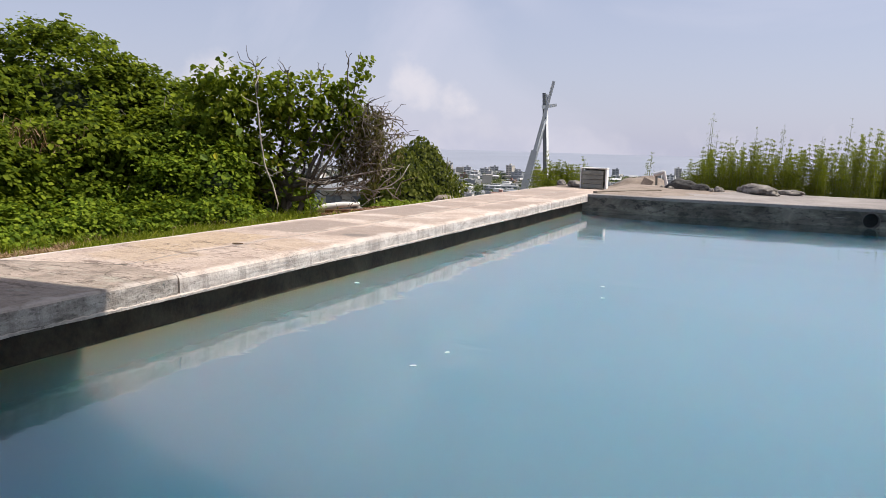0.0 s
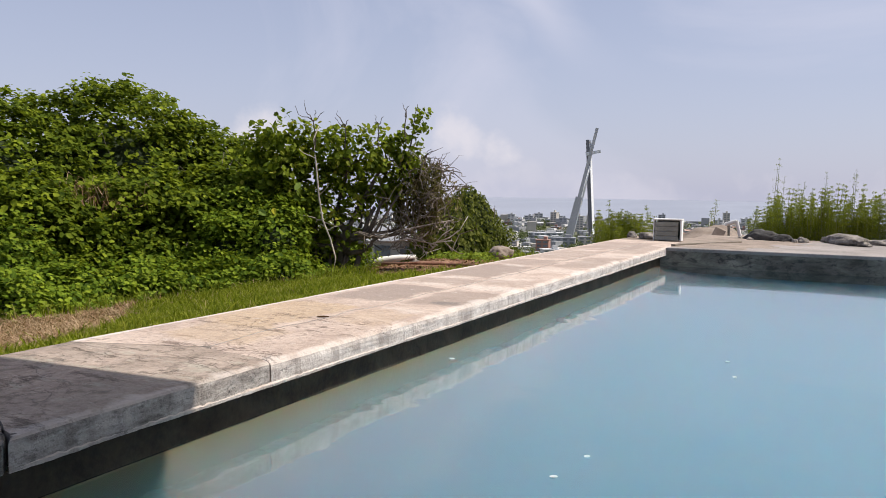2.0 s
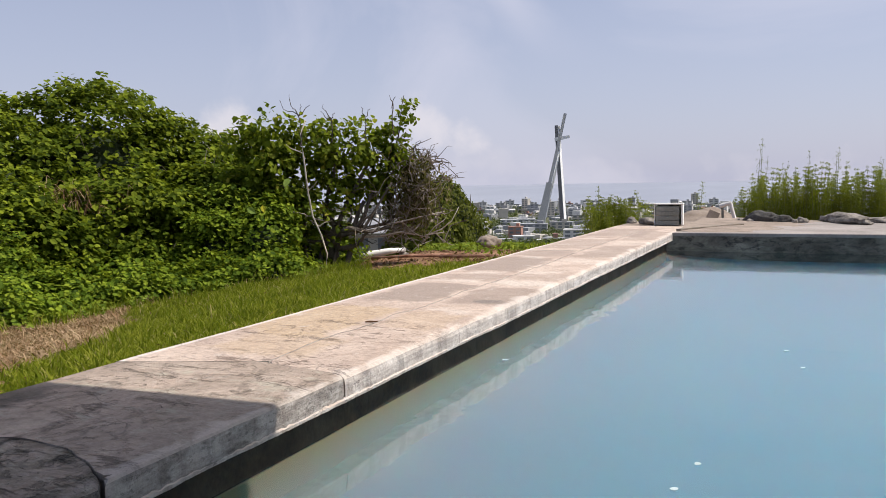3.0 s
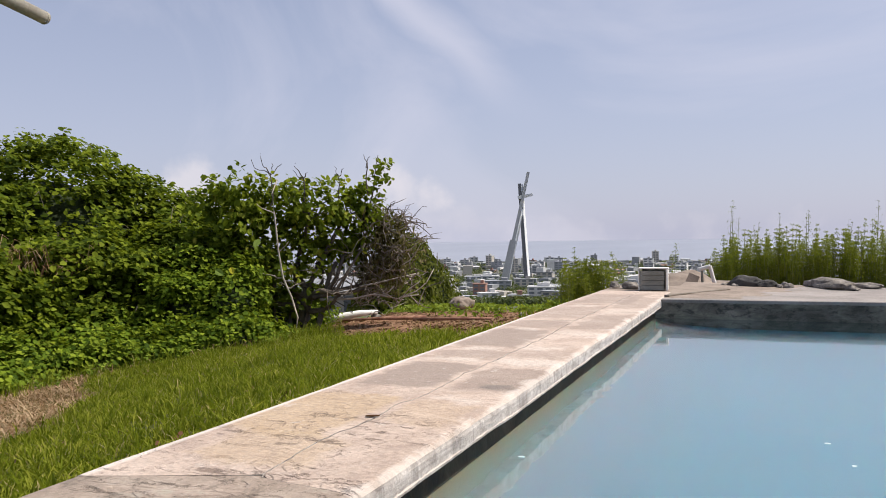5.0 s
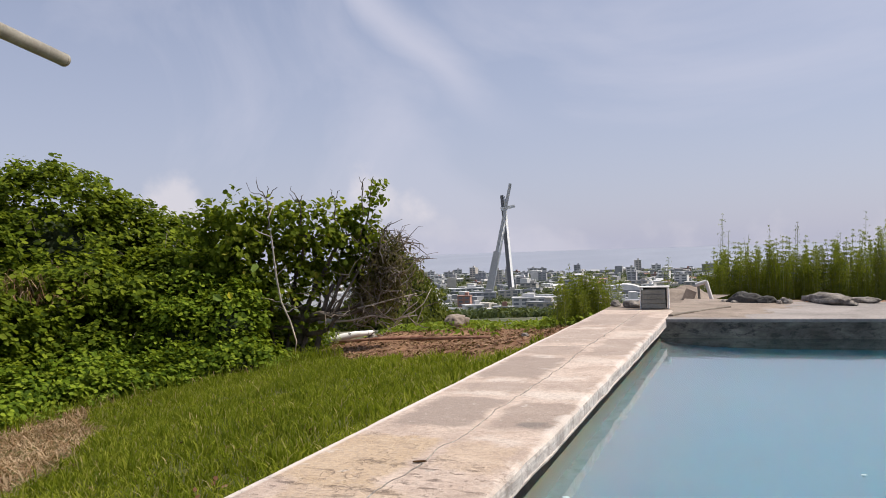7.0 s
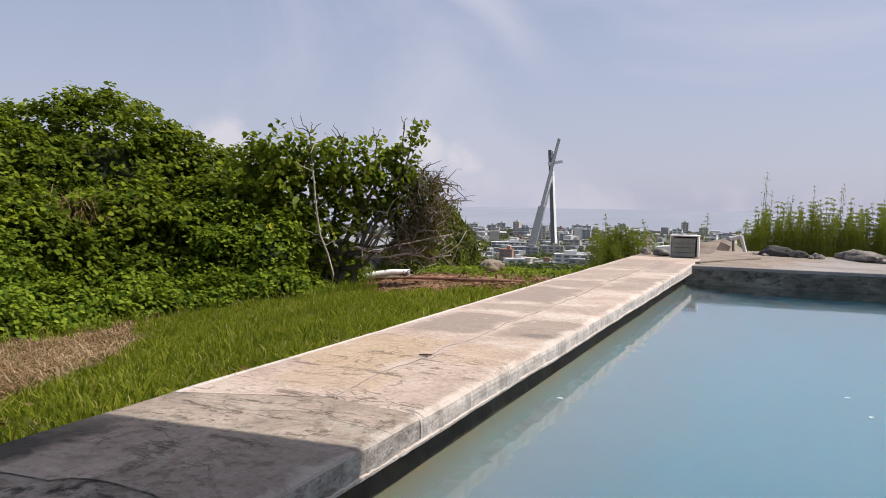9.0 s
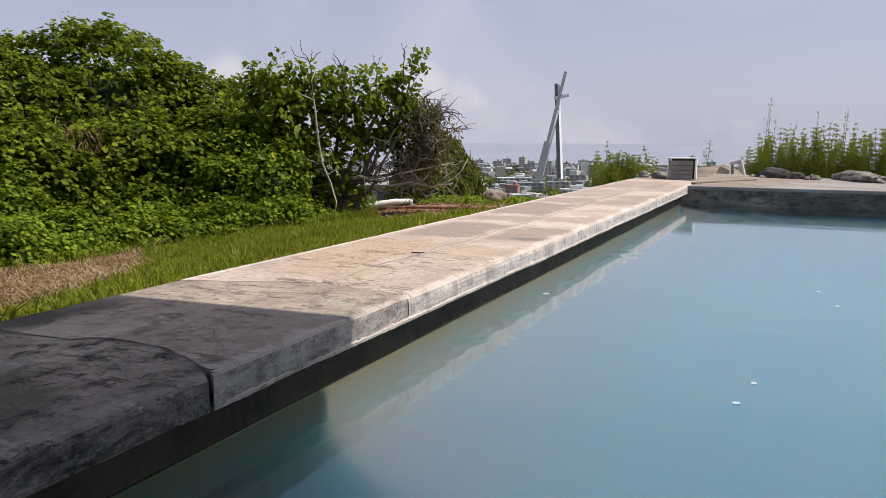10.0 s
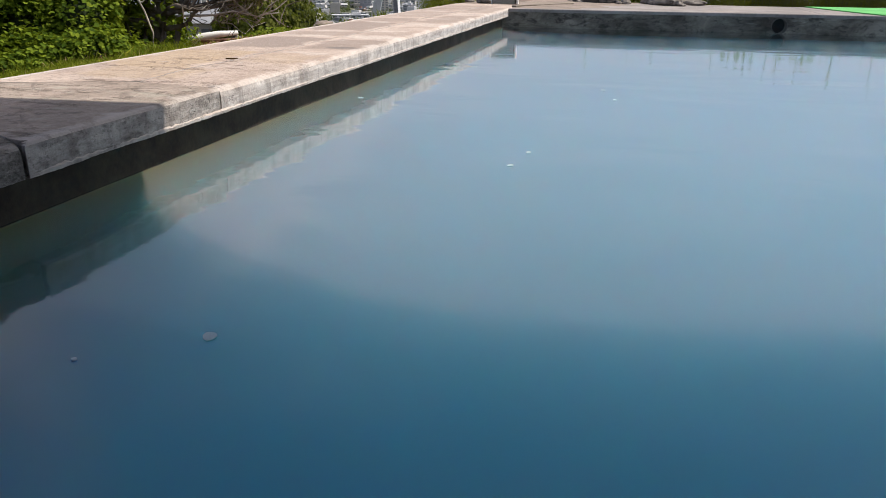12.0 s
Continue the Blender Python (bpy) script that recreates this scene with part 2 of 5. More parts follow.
        # pale rim at the outer edge: a grazing highlight put into the colour
        col = mixc(nt, span(nt, sx.outputs["X"], -4.725, -4.70, 0.7, 0), col, (0.72, 0.66, 0.61))
    # pale wear along the pool-side edge
    worn = calc(nt, "ADD", sx.outputs["X"], calc(nt, "MULTIPLY", calc(nt, "SUBTRACT", mid, 0.5), 0.5))
    col = mixc(nt, span(nt, worn, -3.47, -3.40, 0, 0.2 if algae_shade > 0.5 else 0.55), col, (0.66, 0.60, 0.56))
    # streaked sides: grey cement with dark runs and level bands
    run = noise_tex(nt, pos, 5.0, 7, 0.72, 0.6, (1, 1, 2.6))
    grey = ramp(nt, run, [(0.28, (0.25, 0.22, 0.205)), (0.45, (0.47, 0.42, 0.39)), (0.64, (0.66, 0.61, 0.575))])
    drip = noise_tex(nt, pos, 4.0, 5, 0.6, 0.2, (1, 2.2, 0.25))
    grey = mixc(nt, span(nt, drip, 0.52, 0.62, 0, 0.6), grey, (0.27, 0.235, 0.215))
    bands = noise_tex(nt, pos, 3.0, 4, 0.6, 0.2, (1, 0.35, 14))
    grey = mixc(nt, span(nt, bands, 0.52, 0.62, 0, 0.25), grey, (0.24, 0.21, 0.19))
    if algae_shade:
        grey = mixc(nt, span(nt, run, 0.35, 0.6, algae_shade * 1.2, algae_shade * 0.6), grey, (0.045, 0.044, 0.036))
        grit = noise_tex(nt, pos, 55, 5, 0.7, 0.1, (1, 0.5, 1))
        grey = mixc(nt, span(nt, grit, 0.54, 0.62, 0, 0.30), grey, (0.46, 0.43, 0.39))
        grey = mixc(nt, span(nt, grit, 0.38, 0.46, 0.40, 0), grey, (0.022, 0.021, 0.018))
    col = mixc(nt, side, col, grey)
    nt.links.new(col, p.inputs["Base Color"])
    h = calc(nt, "ADD", calc(nt, "MULTIPLY", mid, 0.6), calc(nt, "MULTIPLY", fine, 0.5))
    h = calc(nt, "ADD", h, calc(nt, "MULTIPLY", skin, 0.35))
    h = calc(nt, "SUBTRACT", h, calc(nt, "MULTIPLY", calc(nt, "MAXIMUM", rim, chip), 0.4))
    h = calc(nt, "ADD", h, calc(nt, "MULTIPLY", bands, calc(nt, "MULTIPLY", side, 0.25)))
    bump(nt, p, h, 1.0 if algae_shade > 0.5 else 0.85, 0.03 if algae_shade > 0.5 else 0.022)
    return m


def pool_wall_material():
    # brown-grey cement, mottled black, with pale level scrapes
    m, nt, p, g = start("damp_cement", 0.8, 0, 0.35)
    pos = g.outputs["Position"]
    a = noise_tex(nt, pos, 1.3, 7, 0.7, 0.5, (1, 1, 2.2))
    col = ramp(nt, a, [(0.34, (0.070, 0.061, 0.050)), (0.48, (0.165, 0.144, 0.119)), (0.62, (0.30, 0.264, 0.22))])
    sp = noise_tex(nt, pos, 9, 7, 0.72, 0.5, (0.7, 1, 1.4))
    col = mixc(nt, span(nt, sp, 0.52, 0.62, 0, 0.75), col, (0.035, 0.033, 0.029))
    sc = noise_tex(nt, pos, 2.2, 6, 0.68, 0.3, (0.5, 1, 5))
    col = mixc(nt, span(nt, sc, 0.60, 0.66, 0, 0.7), col, (0.36, 0.335, 0.30))
    nt.links.new(col, p.inputs["Base Color"])
    bump(nt, p, calc(nt, "ADD", a, sp), 0.6, 0.02)
    return m


def murk_by_depth(name, stops):
    # stands in for cloudy water: murk painted by depth, scatter spreading blue furthest
    m, nt, p, g = start(name, 1.0, 0, 0.0)
    pos = g.outputs["Position"]
    s = nt.nodes.new("ShaderNodeSeparateXYZ")
    nt.links.new(pos, s.inputs[0])
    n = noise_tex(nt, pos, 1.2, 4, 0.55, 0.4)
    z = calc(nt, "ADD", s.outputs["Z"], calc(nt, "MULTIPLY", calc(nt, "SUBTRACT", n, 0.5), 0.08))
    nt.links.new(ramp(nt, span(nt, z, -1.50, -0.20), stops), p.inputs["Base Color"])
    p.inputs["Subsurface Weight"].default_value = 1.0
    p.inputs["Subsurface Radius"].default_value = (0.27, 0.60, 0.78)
    # the sand near the waterline scatters little; depth scatters far, as the water would
    deep = calc(nt, "POWER", span(nt, s.outputs["Z"], -1.38, -0.42, 1.0, 0.0), 2.0)
    nt.links.new(calc(nt, "ADD", calc(nt, "MULTIPLY", deep, 10.0), 0.15), p.inputs["Subsurface Scale"])
    return m


def water_surface():
    m, nt, p, g = start("pool_water", 0.055, 0, 0.7)
    p.inputs["Base Color"].default_value = (0.062, 0.091, 0.136, 1)
    p.inputs["Transmission Weight"].default_value = 1.0
    p.inputs["IOR"].default_value = 1.44
    pos = g.outputs["Position"]
    a = noise_tex(nt, pos, 0.8, 2, 0.45, 0.6, (0.7, 1.5, 1))
    b = noise_tex(nt, pos, 6.5, 2, 0.5, 0.2, (1.0, 1.4, 1))
    s = nt.nodes.new("ShaderNodeSeparateXYZ")
    nt.links.new(pos, s.inputs[0])
    calm = span(nt, s.outputs["Y"], 3.5, 10.0, 1.0, 0.30)
    h = calc(nt, "MULTIPLY", calc(nt, "ADD", calc(nt, "MULTIPLY", a, 0.9), calc(nt, "MULTIPLY", b, 0.055)), calm)
    # long lens-shaped swells towards the far end
    far = calc(nt, "MULTIPLY", span(nt, s.outputs["Y"], 9.0, 12.0), span(nt, noise_tex(nt, pos, 0.32, 1, 0.5, 0.3, (0.5, 1.5, 1)), 0.52, 0.60))
    c = noise_tex(nt, pos, 0.8, 0, 0.4, 0.2, (0.35, 1.7, 1))
    h = calc(nt, "ADD", h, calc(nt, "MULTIPLY", calc(nt, "MULTIPLY", c, far), 0.35))
    bump(nt, p, h, 0.30, 0.05)
    return m


def leaf_material(name, dark, mid, light, glow=0.35, rough=0.45, dry=None):
    m, nt, p, g = start(name, rough, 0, 0.06)
    r = g.outputs["Random Per Island"]
    stops = [(0.0, dark), (0.45, mid), (1.0, light)]
    if dry:
        stops = [(0.0, dark), (0.45, mid), (0.93, light), (0.985, dry)]
    col = ramp(nt, r, stops)
    n = noise_tex(nt, g.outputs["Position"], 0.7, 3)
    col = mixc(nt, span(nt, n, 0.35, 0.65, 0.0, 0.45), col, dark)
    nt.links.new(col, p.inputs["Base Color"])
    t = nt.nodes.new("ShaderNodeBsdfTranslucent")
    nt.links.new(mixc(nt, 0.5, col, (0.34, 0.42, 0.025)), t.inputs["Color"])
    mx = nt.nodes.new("ShaderNodeMixShader")
    mx.inputs[0].default_value = glow
    out = nt.nodes["Material Output"]
    nt.links.new(p.outputs[0], mx.inputs[1])
    nt.links.new(t.outputs[0], mx.inputs[2])
    nt.links.new(mx.outputs[0], out.inputs["Surface"])
    return m


def ground_material():
    m, nt, p, g = start("hill_soil", 0.95, 0, 0.2)
    pos = g.outputs["Position"]
    s = nt.nodes.new("ShaderNodeSeparateXYZ")
    nt.links.new(pos, s.inputs[0])
    a = noise_tex(nt, pos, 0.7, 6, 0.65, 0.5)
    b = noise_tex(nt, pos, 9, 6, 0.7)
    soil = ramp(nt, b, [(0.3, (0.055, 0.055, 0.018)), (0.5, (0.105, 0.115, 0.028)), (0.7, (0.17, 0.145, 0.06))])
    dirt = ramp(nt, calc(nt, "ADD", calc(nt, "MULTIPLY", a, 0.5), calc(nt, "MULTIPLY", b, 0.5)), [(0.35, (0.105, 0.055, 0.032)), (0.5, (0.22, 0.118, 0.068)), (0.65, (0.37, 0.235, 0.125))])
    # bare earth behind the grass strip: y beyond a slanting line
    line = calc(nt, "ADD", s.outputs["Y"], calc(nt, "MULTIPLY", s.outputs["X"], 0.45))
    line = calc(nt, "SUBTRACT", line, calc(nt, "MULTIPLY", calc(nt, "MAXIMUM", calc(nt, "SUBTRACT", -7.0, s.outputs["X"]), 0.0), 0.7))
    line = calc(nt, "ADD", line, calc(nt, "MULTIPLY", calc(nt, "SUBTRACT", a, 0.5), 4.0))
    bare = span(nt, line, 8.0, 9.2)
    col = mixc(nt, bare, soil, dirt)
    # scrub further down the slope
    far = span(nt, calc(nt, "ADD", s.outputs["Y"], calc(nt, "MULTIPLY", a, 8.0)), 30, 36)
    scrub = ramp(nt, noise_tex(nt, pos, 0.05, 8, 0.7), [(0.35, (0.05, 0.065, 0.03)), (0.5, (0.10, 0.11, 0.06)), (0.65, (0.22, 0.20, 0.15))])
    col = mixc(nt, far, col, scrub)
    nt.links.new(col, p.inputs["Base Color"])
    bump(nt, p, calc(nt, "ADD", a, b), 0.8, 0.06)
    return m


def hazed_sea_material():
    m, nt, p, g = start("sea", 0.35, 0, 0.5)
    n = noise_tex(nt, g.outputs["Position"], 0.004, 5, 0.6, 0.4, (1, 0.25, 1))
    # pale base colour holds the haze over the sea and softens the horizon
    nt.links.new(ramp(nt, n, [(0.35, (0.25, 0.268, 0.318)), (0.65, (0.30, 0.318, 0.372))]), p.inputs["Base Color"])
    bump(nt, p, noise_tex(nt, g.outputs["Position"], 0.5, 3), 0.4, 0.5)
    return m


CONCRETE = coping_concrete()
# darker copies for the near slabs: stains plus their shade as colour
ALGAE_SHADED = coping_concrete("algae_and_shade_concrete", 0.84)
DAMP_SHADED = coping_concrete("damp_and_shade_concrete", 0.38)
WALLCEM = pool_wall_material()
DECK = surface("dusty_deck", (0.165, 0.147, 0.138), (0.315, 0.283, 0.266), 0.9, 18, 0.9, 0.4, 0.02)
# blue is the water's own murk painted on; tan is the sandy wall
MURK_BLUE = (0.46, 0.71, 0.82)
LINING = murk_by_depth("pool_lining", [(0.0, MURK_BLUE), (0.25, (0.54, 0.66, 0.70)), (0.60, (0.62, 0.61, 0.50)), (0.88, (0.71, 0.53, 0.30)), (0.91, (0.10, 0.095, 0.08))])
WATER = water_surface()
# cement darkened to near-black: holds the shade under the coping
DARKWALL = surface("shade_dark_cement", (0.024, 0.019, 0.012), (0.088, 0.070, 0.046), 3, 26, 0.85, 0.5, 0.02)
GROUND = ground_material()
SEA = hazed_sea_material()
VINE = leaf_material("vine_leaf", (0.022, 0.038, 0.004), (0.092, 0.134, 0.008), (0.25, 0.30, 0.024), 0.30, 0.62)
CREEPER = leaf_material("creeper_leaf", (0.030, 0.058, 0.006), (0.118, 0.182, 0.013), (0.29, 0.36, 0.032), 0.28, 0.6)
TREELEAF = leaf_material("tree_leaf", (0.040, 0.064, 0.008), (0.118, 0.168, 0.016), (0.26, 0.315, 0.038), 0.46, 0.5, (0.42, 0.38, 0.06))
YELLOWLEAF = leaf_material("yellow_leaf", (0.50, 0.44, 0.03), (0.60, 0.54, 0.05), (0.66, 0.60, 0.08), 0.3, 0.5)
PALELEAF = leaf_material("pale_leaf", (0.16, 0.24, 0.05), (0.22, 0.31, 0.07), (0.28, 0.36, 0.09), 0.3, 0.5)
WITHERED = leaf_material("withered_leaf", (0.036, 0.029, 0.017), (0.125, 0.10, 0.058), (0.27, 0.225, 0.13), 0.25, 0.8)
CONELEAF = leaf_material("scrub_leaf", (0.026, 0.036, 0.008), (0.088, 0.104, 0.018), (0.19, 0.20, 0.040), 0.25, 0.6)
WEED = leaf_material("weed_leaf", (0.08, 0.13, 0.015), (0.17, 0.25, 0.03), (0.30, 0.36, 0.05), 0.35, 0.6)
BAMBOO = leaf_material("bamboo_leaf", (0.11, 0.130, 0.020), (0.225, 0.262, 0.042), (0.40, 0.42, 0.10), 0.60, 0.6)
GRASS = leaf_material("grass_blade", (0.050, 0.072, 0.006), (0.155, 0.195, 0.011), (0.36, 0.365, 0.05), 0.40, 0.6, (0.50, 0.40, 0.20))
STRAW = leaf_material("straw", (0.10, 0.050, 0.026), (0.31, 0.185, 0.105), (0.62, 0.47, 0.31), 0.2, 0.7)
LITTER = leaf_material("dead_leaf", (0.07, 0.035, 0.022), (0.17, 0.085, 0.05), (0.38, 0.26, 0.17), 0.05, 0.8)
FARLEAF = leaf_material("far_leaf", (0.05, 0.07, 0.035), (0.09, 0.115, 0.055), (0.15, 0.17, 0.085), 0.2, 0.7)
# near-black green stand-in for shade deep in the foliage, no real litter
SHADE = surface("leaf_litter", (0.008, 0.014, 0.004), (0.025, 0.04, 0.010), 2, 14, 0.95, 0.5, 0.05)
BARK = surface("grey_bark", (0.10, 0.08, 0.06), (0.26, 0.22, 0.18), 4, 40, 0.9, 0.6, 0.01)
TREEBARK = surface("dark_bark", (0.045, 0.036, 0.028), (0.15, 0.125, 0.10), 4, 40, 0.9, 0.6, 0.01)
DEADWOOD = surface("bleached_deadwood", (0.24, 0.20, 0.17), (0.50, 0.45, 0.39), 4, 40, 0.9, 0.5, 0.01)
STEM = surface("green_cane", (0.12, 0.15, 0.04), (0.26, 0.28, 0.10), 4, 30, 0.6, 0.3, 0.004)
ROCK = surface("grey_rock", (0.085, 0.075, 0.066), (0.34, 0.305, 0.272), 5.5, 22, 0.95, 1.0, 0.05)
DARKROCK = surface("dark_rubble", (0.025, 0.024, 0.024), (0.10, 0.095, 0.09), 4, 26, 0.9, 0.8, 0.04)
SAND = surface("brown_sand", (0.165, 0.128, 0.102), (0.31, 0.255, 0.214), 2, 26, 0.95, 0.6, 0.03)
WHITE = surface("chalky_white_paint", (0.74, 0.73, 0.70), (0.90, 0.89, 0.87), 3, 30, 0.7, 0.3, 0.006)
BOARD = surface("grey_board", (0.17, 0.17, 0.15), (0.30, 0.30, 0.27), 3, 30, 0.85, 0.4, 0.01)
RUST = surface("rusty_pipe", (0.13, 0.05, 0.03), (0.33, 0.19, 0.13), 5, 30, 0.8, 0.4, 0.006)
POLE = surface("pale_galvanised_pipe", (0.24, 0.21, 0.16), (0.42, 0.385, 0.31), 5, 40, 0.55, 0.2, 0.003, 0.2)
TURF = surface("green_mat", (0.09, 0.42, 0.10), (0.17, 0.60, 0.17), 2, 60, 0.8, 0.4, 0.006)
BLACK = surface("pipe_shade_black", (0.010, 0.010, 0.010), (0.03, 0.03, 0.03), 6, 30, 0.6, 0.3, 0.005)
RIM = surface("cement_collar", (0.045, 0.042, 0.038), (0.12, 0.11, 0.10), 6, 30, 0.8, 0.4, 0.008)
PETAL = surface("pale_petal", (0.42, 0.52, 0.55), (0.56, 0.66, 0.69), 8, 50, 0.6, 0.2, 0.004)
PAINT = surface("house_paint", (0.24, 0.23, 0.21), (0.36, 0.35, 0.32), 1, 20, 0.85, 0.3, 0.01)
STEEL = surface("white_pylon_face", (0.78, 0.79, 0.80), (0.92, 0.92, 0.93), 0.4, 4, 0.6, 0.1, 0.02)
STEELPALE = surface("pale_pylon_panels", (0.36, 0.36, 0.37), (0.50, 0.50, 0.51), 0.9, 6, 0.65, 0.2, 0.05)
STEELDARK = surface("grey_pylon_lattice", (0.12, 0.12, 0.13), (0.24, 0.24, 0.26), 0.9, 6, 0.7, 0.2, 0.05)
# far walls and roofs kept pale and dull: distance haze in the colour
HAZED_FACADES = [surface(n, a, b, 0.02, 0.3, 0.85, 0.1, 0.05) for n, a, b in (
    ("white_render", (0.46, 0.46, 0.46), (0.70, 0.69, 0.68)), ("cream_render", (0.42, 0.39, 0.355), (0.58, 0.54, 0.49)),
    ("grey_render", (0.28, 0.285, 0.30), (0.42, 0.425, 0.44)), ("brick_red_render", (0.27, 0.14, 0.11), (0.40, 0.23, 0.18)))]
HAZED_ROOFS = [surface(n, a, b, 0.05, 0.6, 0.75, 0.1, 0.05) for n, a, b in (
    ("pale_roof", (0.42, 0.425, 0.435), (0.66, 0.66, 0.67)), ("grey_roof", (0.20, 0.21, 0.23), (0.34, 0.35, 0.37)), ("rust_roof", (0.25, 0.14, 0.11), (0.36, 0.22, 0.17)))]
PANE = surface("dark_glazing", (0.12, 0.13, 0.15), (0.22, 0.24, 0.26), 0.3, 2, 0.3, 0.05, 0.01)


# ---- mesh helpers ----
def mesh_np(name, verts, faces, mat):
    """faces: array of quads or triangles."""
    verts, faces = np.asarray(verts, float), np.asarray(faces, int)
    me = bpy.data.meshes.new(name)
    k = faces.shape[1]
    me.vertices.add(len(verts))
    me.vertices.foreach_set("co", verts.ravel())
    me.loops.add(faces.size)
    me.loops.foreach_set("vertex_index", faces.ravel())
    me.polygons.add(len(faces))
    me.polygons.foreach_set("loop_start", np.arange(0, faces.size, k))
    me.update(calc_edges=True)
    me.validate()
    me.shade_flat()
    me.materials.append(mat)
    return me


def part(name, data, mat=None, parent=None, label="", smooth=False):
    """One mesh object, from a bmesh or a mesh, under a thing."""
    if isinstance(data, bmesh.types.BMesh):
        me = bpy.data.meshes.new(name)
        data.to_mesh(me)
        data.free()
        me.materials.append(mat)
    else:
        me = data
    if smooth:
        me.polygons.foreach_set("use_smooth", [True] * len(me.polygons))
    ob = new(name, me)
    ob.parent = parent
    if label:
        tagged(ob, label)
    return ob


def thing(name, label, category, at=(0, 0, 0), turn=0, group="", kind=""):
    ob = new(name)
    ob.matrix_basis = pose(*at, 0, 0, turn)
    return tagged(ob, label, category, group, kind)


def box(size, centre=(0, 0, 0), bevel=0.0, segs=1):
    bm = bmesh.new()
    bmesh.ops.create_cube(bm, size=1, matrix=Matrix.Translation(centre) @ Matrix.Diagonal((*size, 1)))
    if bevel:
        bmesh.ops.bevel(bm, geom=bm.edges[:], offset=bevel, segments=segs, affect="EDGES", profile=0.5)
    return bm


def tube(points, radii, sides=7, cap=True):
    """A tapered tube through points."""
    bm = bmesh.new()
    rings = []
    pts = [Vector(p) for p in points]
    for i, p in enumerate(pts):
        d = (pts[min(i + 1, len(pts) - 1)] - pts[max(i - 1, 0)]).normalized()
        q = d.to_track_quat("Z", "Y").to_matrix()
        r = radii[i] if isinstance(radii, (list, tuple)) else radii
        rings.append([bm.verts.new(p + q @ Vector((r * math.cos(a), r * math.sin(a), 0))) for a in [2 * math.pi * k / sides for k in range(sides)]])
    for a, b in zip(rings, rings[1:]):
        for k in range(sides):
            bm.faces.new((a[k], a[(k + 1) % sides], b[(k + 1) % sides], b[k]))
    if cap:
        bm.faces.new(rings[0][::-1])
        bm.faces.new(rings[-1])
    return bm


def join(bms):
    out = bmesh.new()
    for b in bms:
        me = bpy.data.meshes.new("tmp")
        b.to_mesh(me)
        b.free()
        out.from_mesh(me)
        bpy.data.meshes.remove(me)
    return out


def rough_line(a, b, step, amp, seed, freq=1.5):
    """Points from a towards b (b left out), wandering sideways."""
    a, b = Vector(a), Vector(b)
    n = max(1, int((b - a).length / step))
    side = Vector((-(b - a).y, (b - a).x)).normalized()
    if side.x + 0.01 * side.y < 0:
        side = -side
    out = []
    for i in range(n):
        p = a.lerp(b, i / n)
        w = noise.noise(Vector((p.x * freq, p.y * freq, seed))) + 0.5 * noise.noise(Vector((p.x * freq * 5, p.y * freq * 5, seed + 3)))
        out.append(p + side * amp * w * (0 if i == 0 else 1))
    return out


def slab(outline, z0, z1, bevel=0.015, worn=None):
    """A thick plate on an outline, its upper edge worn round; worn: only at these x."""
    bm = bmesh.new()
    low = [bm.verts.new((p.x, p.y, z0)) for p in outline]
    f = bm.faces.new(low)
    r = bmesh.ops.extrude_face_region(bm, geom=[f])
    top = [g for g in r["geom"] if isinstance(g, bmesh.types.BMVert)]
    for v in top:
        v.co.z = z1
    bmesh.ops.recalc_face_normals(bm, faces=bm.faces[:])
    if bevel:
        edges = [e for e in bm.edges if all(abs(v.co.z - z1) < 1e-6 for v in e.verts)]
        if worn:
            edges = [e for e in edges if any(all(abs(v.co.x - x) < 0.06 for v in e.verts) for x in worn)]
        bmesh.ops.bevel(bm, geom=edges, offset=bevel, segments=3, affect="EDGES", profile=0.5, clamp_overlap=True)
    return bm


LEAF = np.array([(0, 0, 0), (0.42, 0.28, 0.05), (0.36, 0.68, 0.03), (0, 1, -0.06), (-0.36, 0.68, 0.03), (-0.42, 0.28, 0.05)])
LEAFQ = np.array([(0, 1, 2, 3), (0, 3, 4, 5)])


def leaf_cloud(rng, pts, nrm, length, width=1.0, droop=0.3, spread=0.6):
    """Leaves, folded along the midrib, at pts, facing about nrm. length: (least, most)."""
    n = len(pts)
    nz = nrm + rng.normal(0, spread, (n, 3))
    nz /= np.linalg.norm(nz, axis=1, keepdims=True) + 1e-9
    d = rng.normal(0, 1, (n, 3))
    d[:, 2] -= droop * 2
    d -= nz * np.sum(d * nz, axis=1, keepdims=True)
    d /= np.linalg.norm(d, axis=1, keepdims=True) + 1e-9
    s = np.cross(d, nz)
    ln = rng.uniform(length[0], length[1], n)[:, None, None]
    v = pts[:, None, :] + ln * (LEAF[None, :, 0:1] * width * s[:, None, :] + (LEAF[None, :, 1:2] - 0.4) * d[:, None, :] + LEAF[None, :, 2:3] * nz[:, None, :])
    f = (LEAFQ[None] + 6 * np.arange(n)[:, None, None]).reshape(-1, 4)
    return v.reshape(-1, 3), f


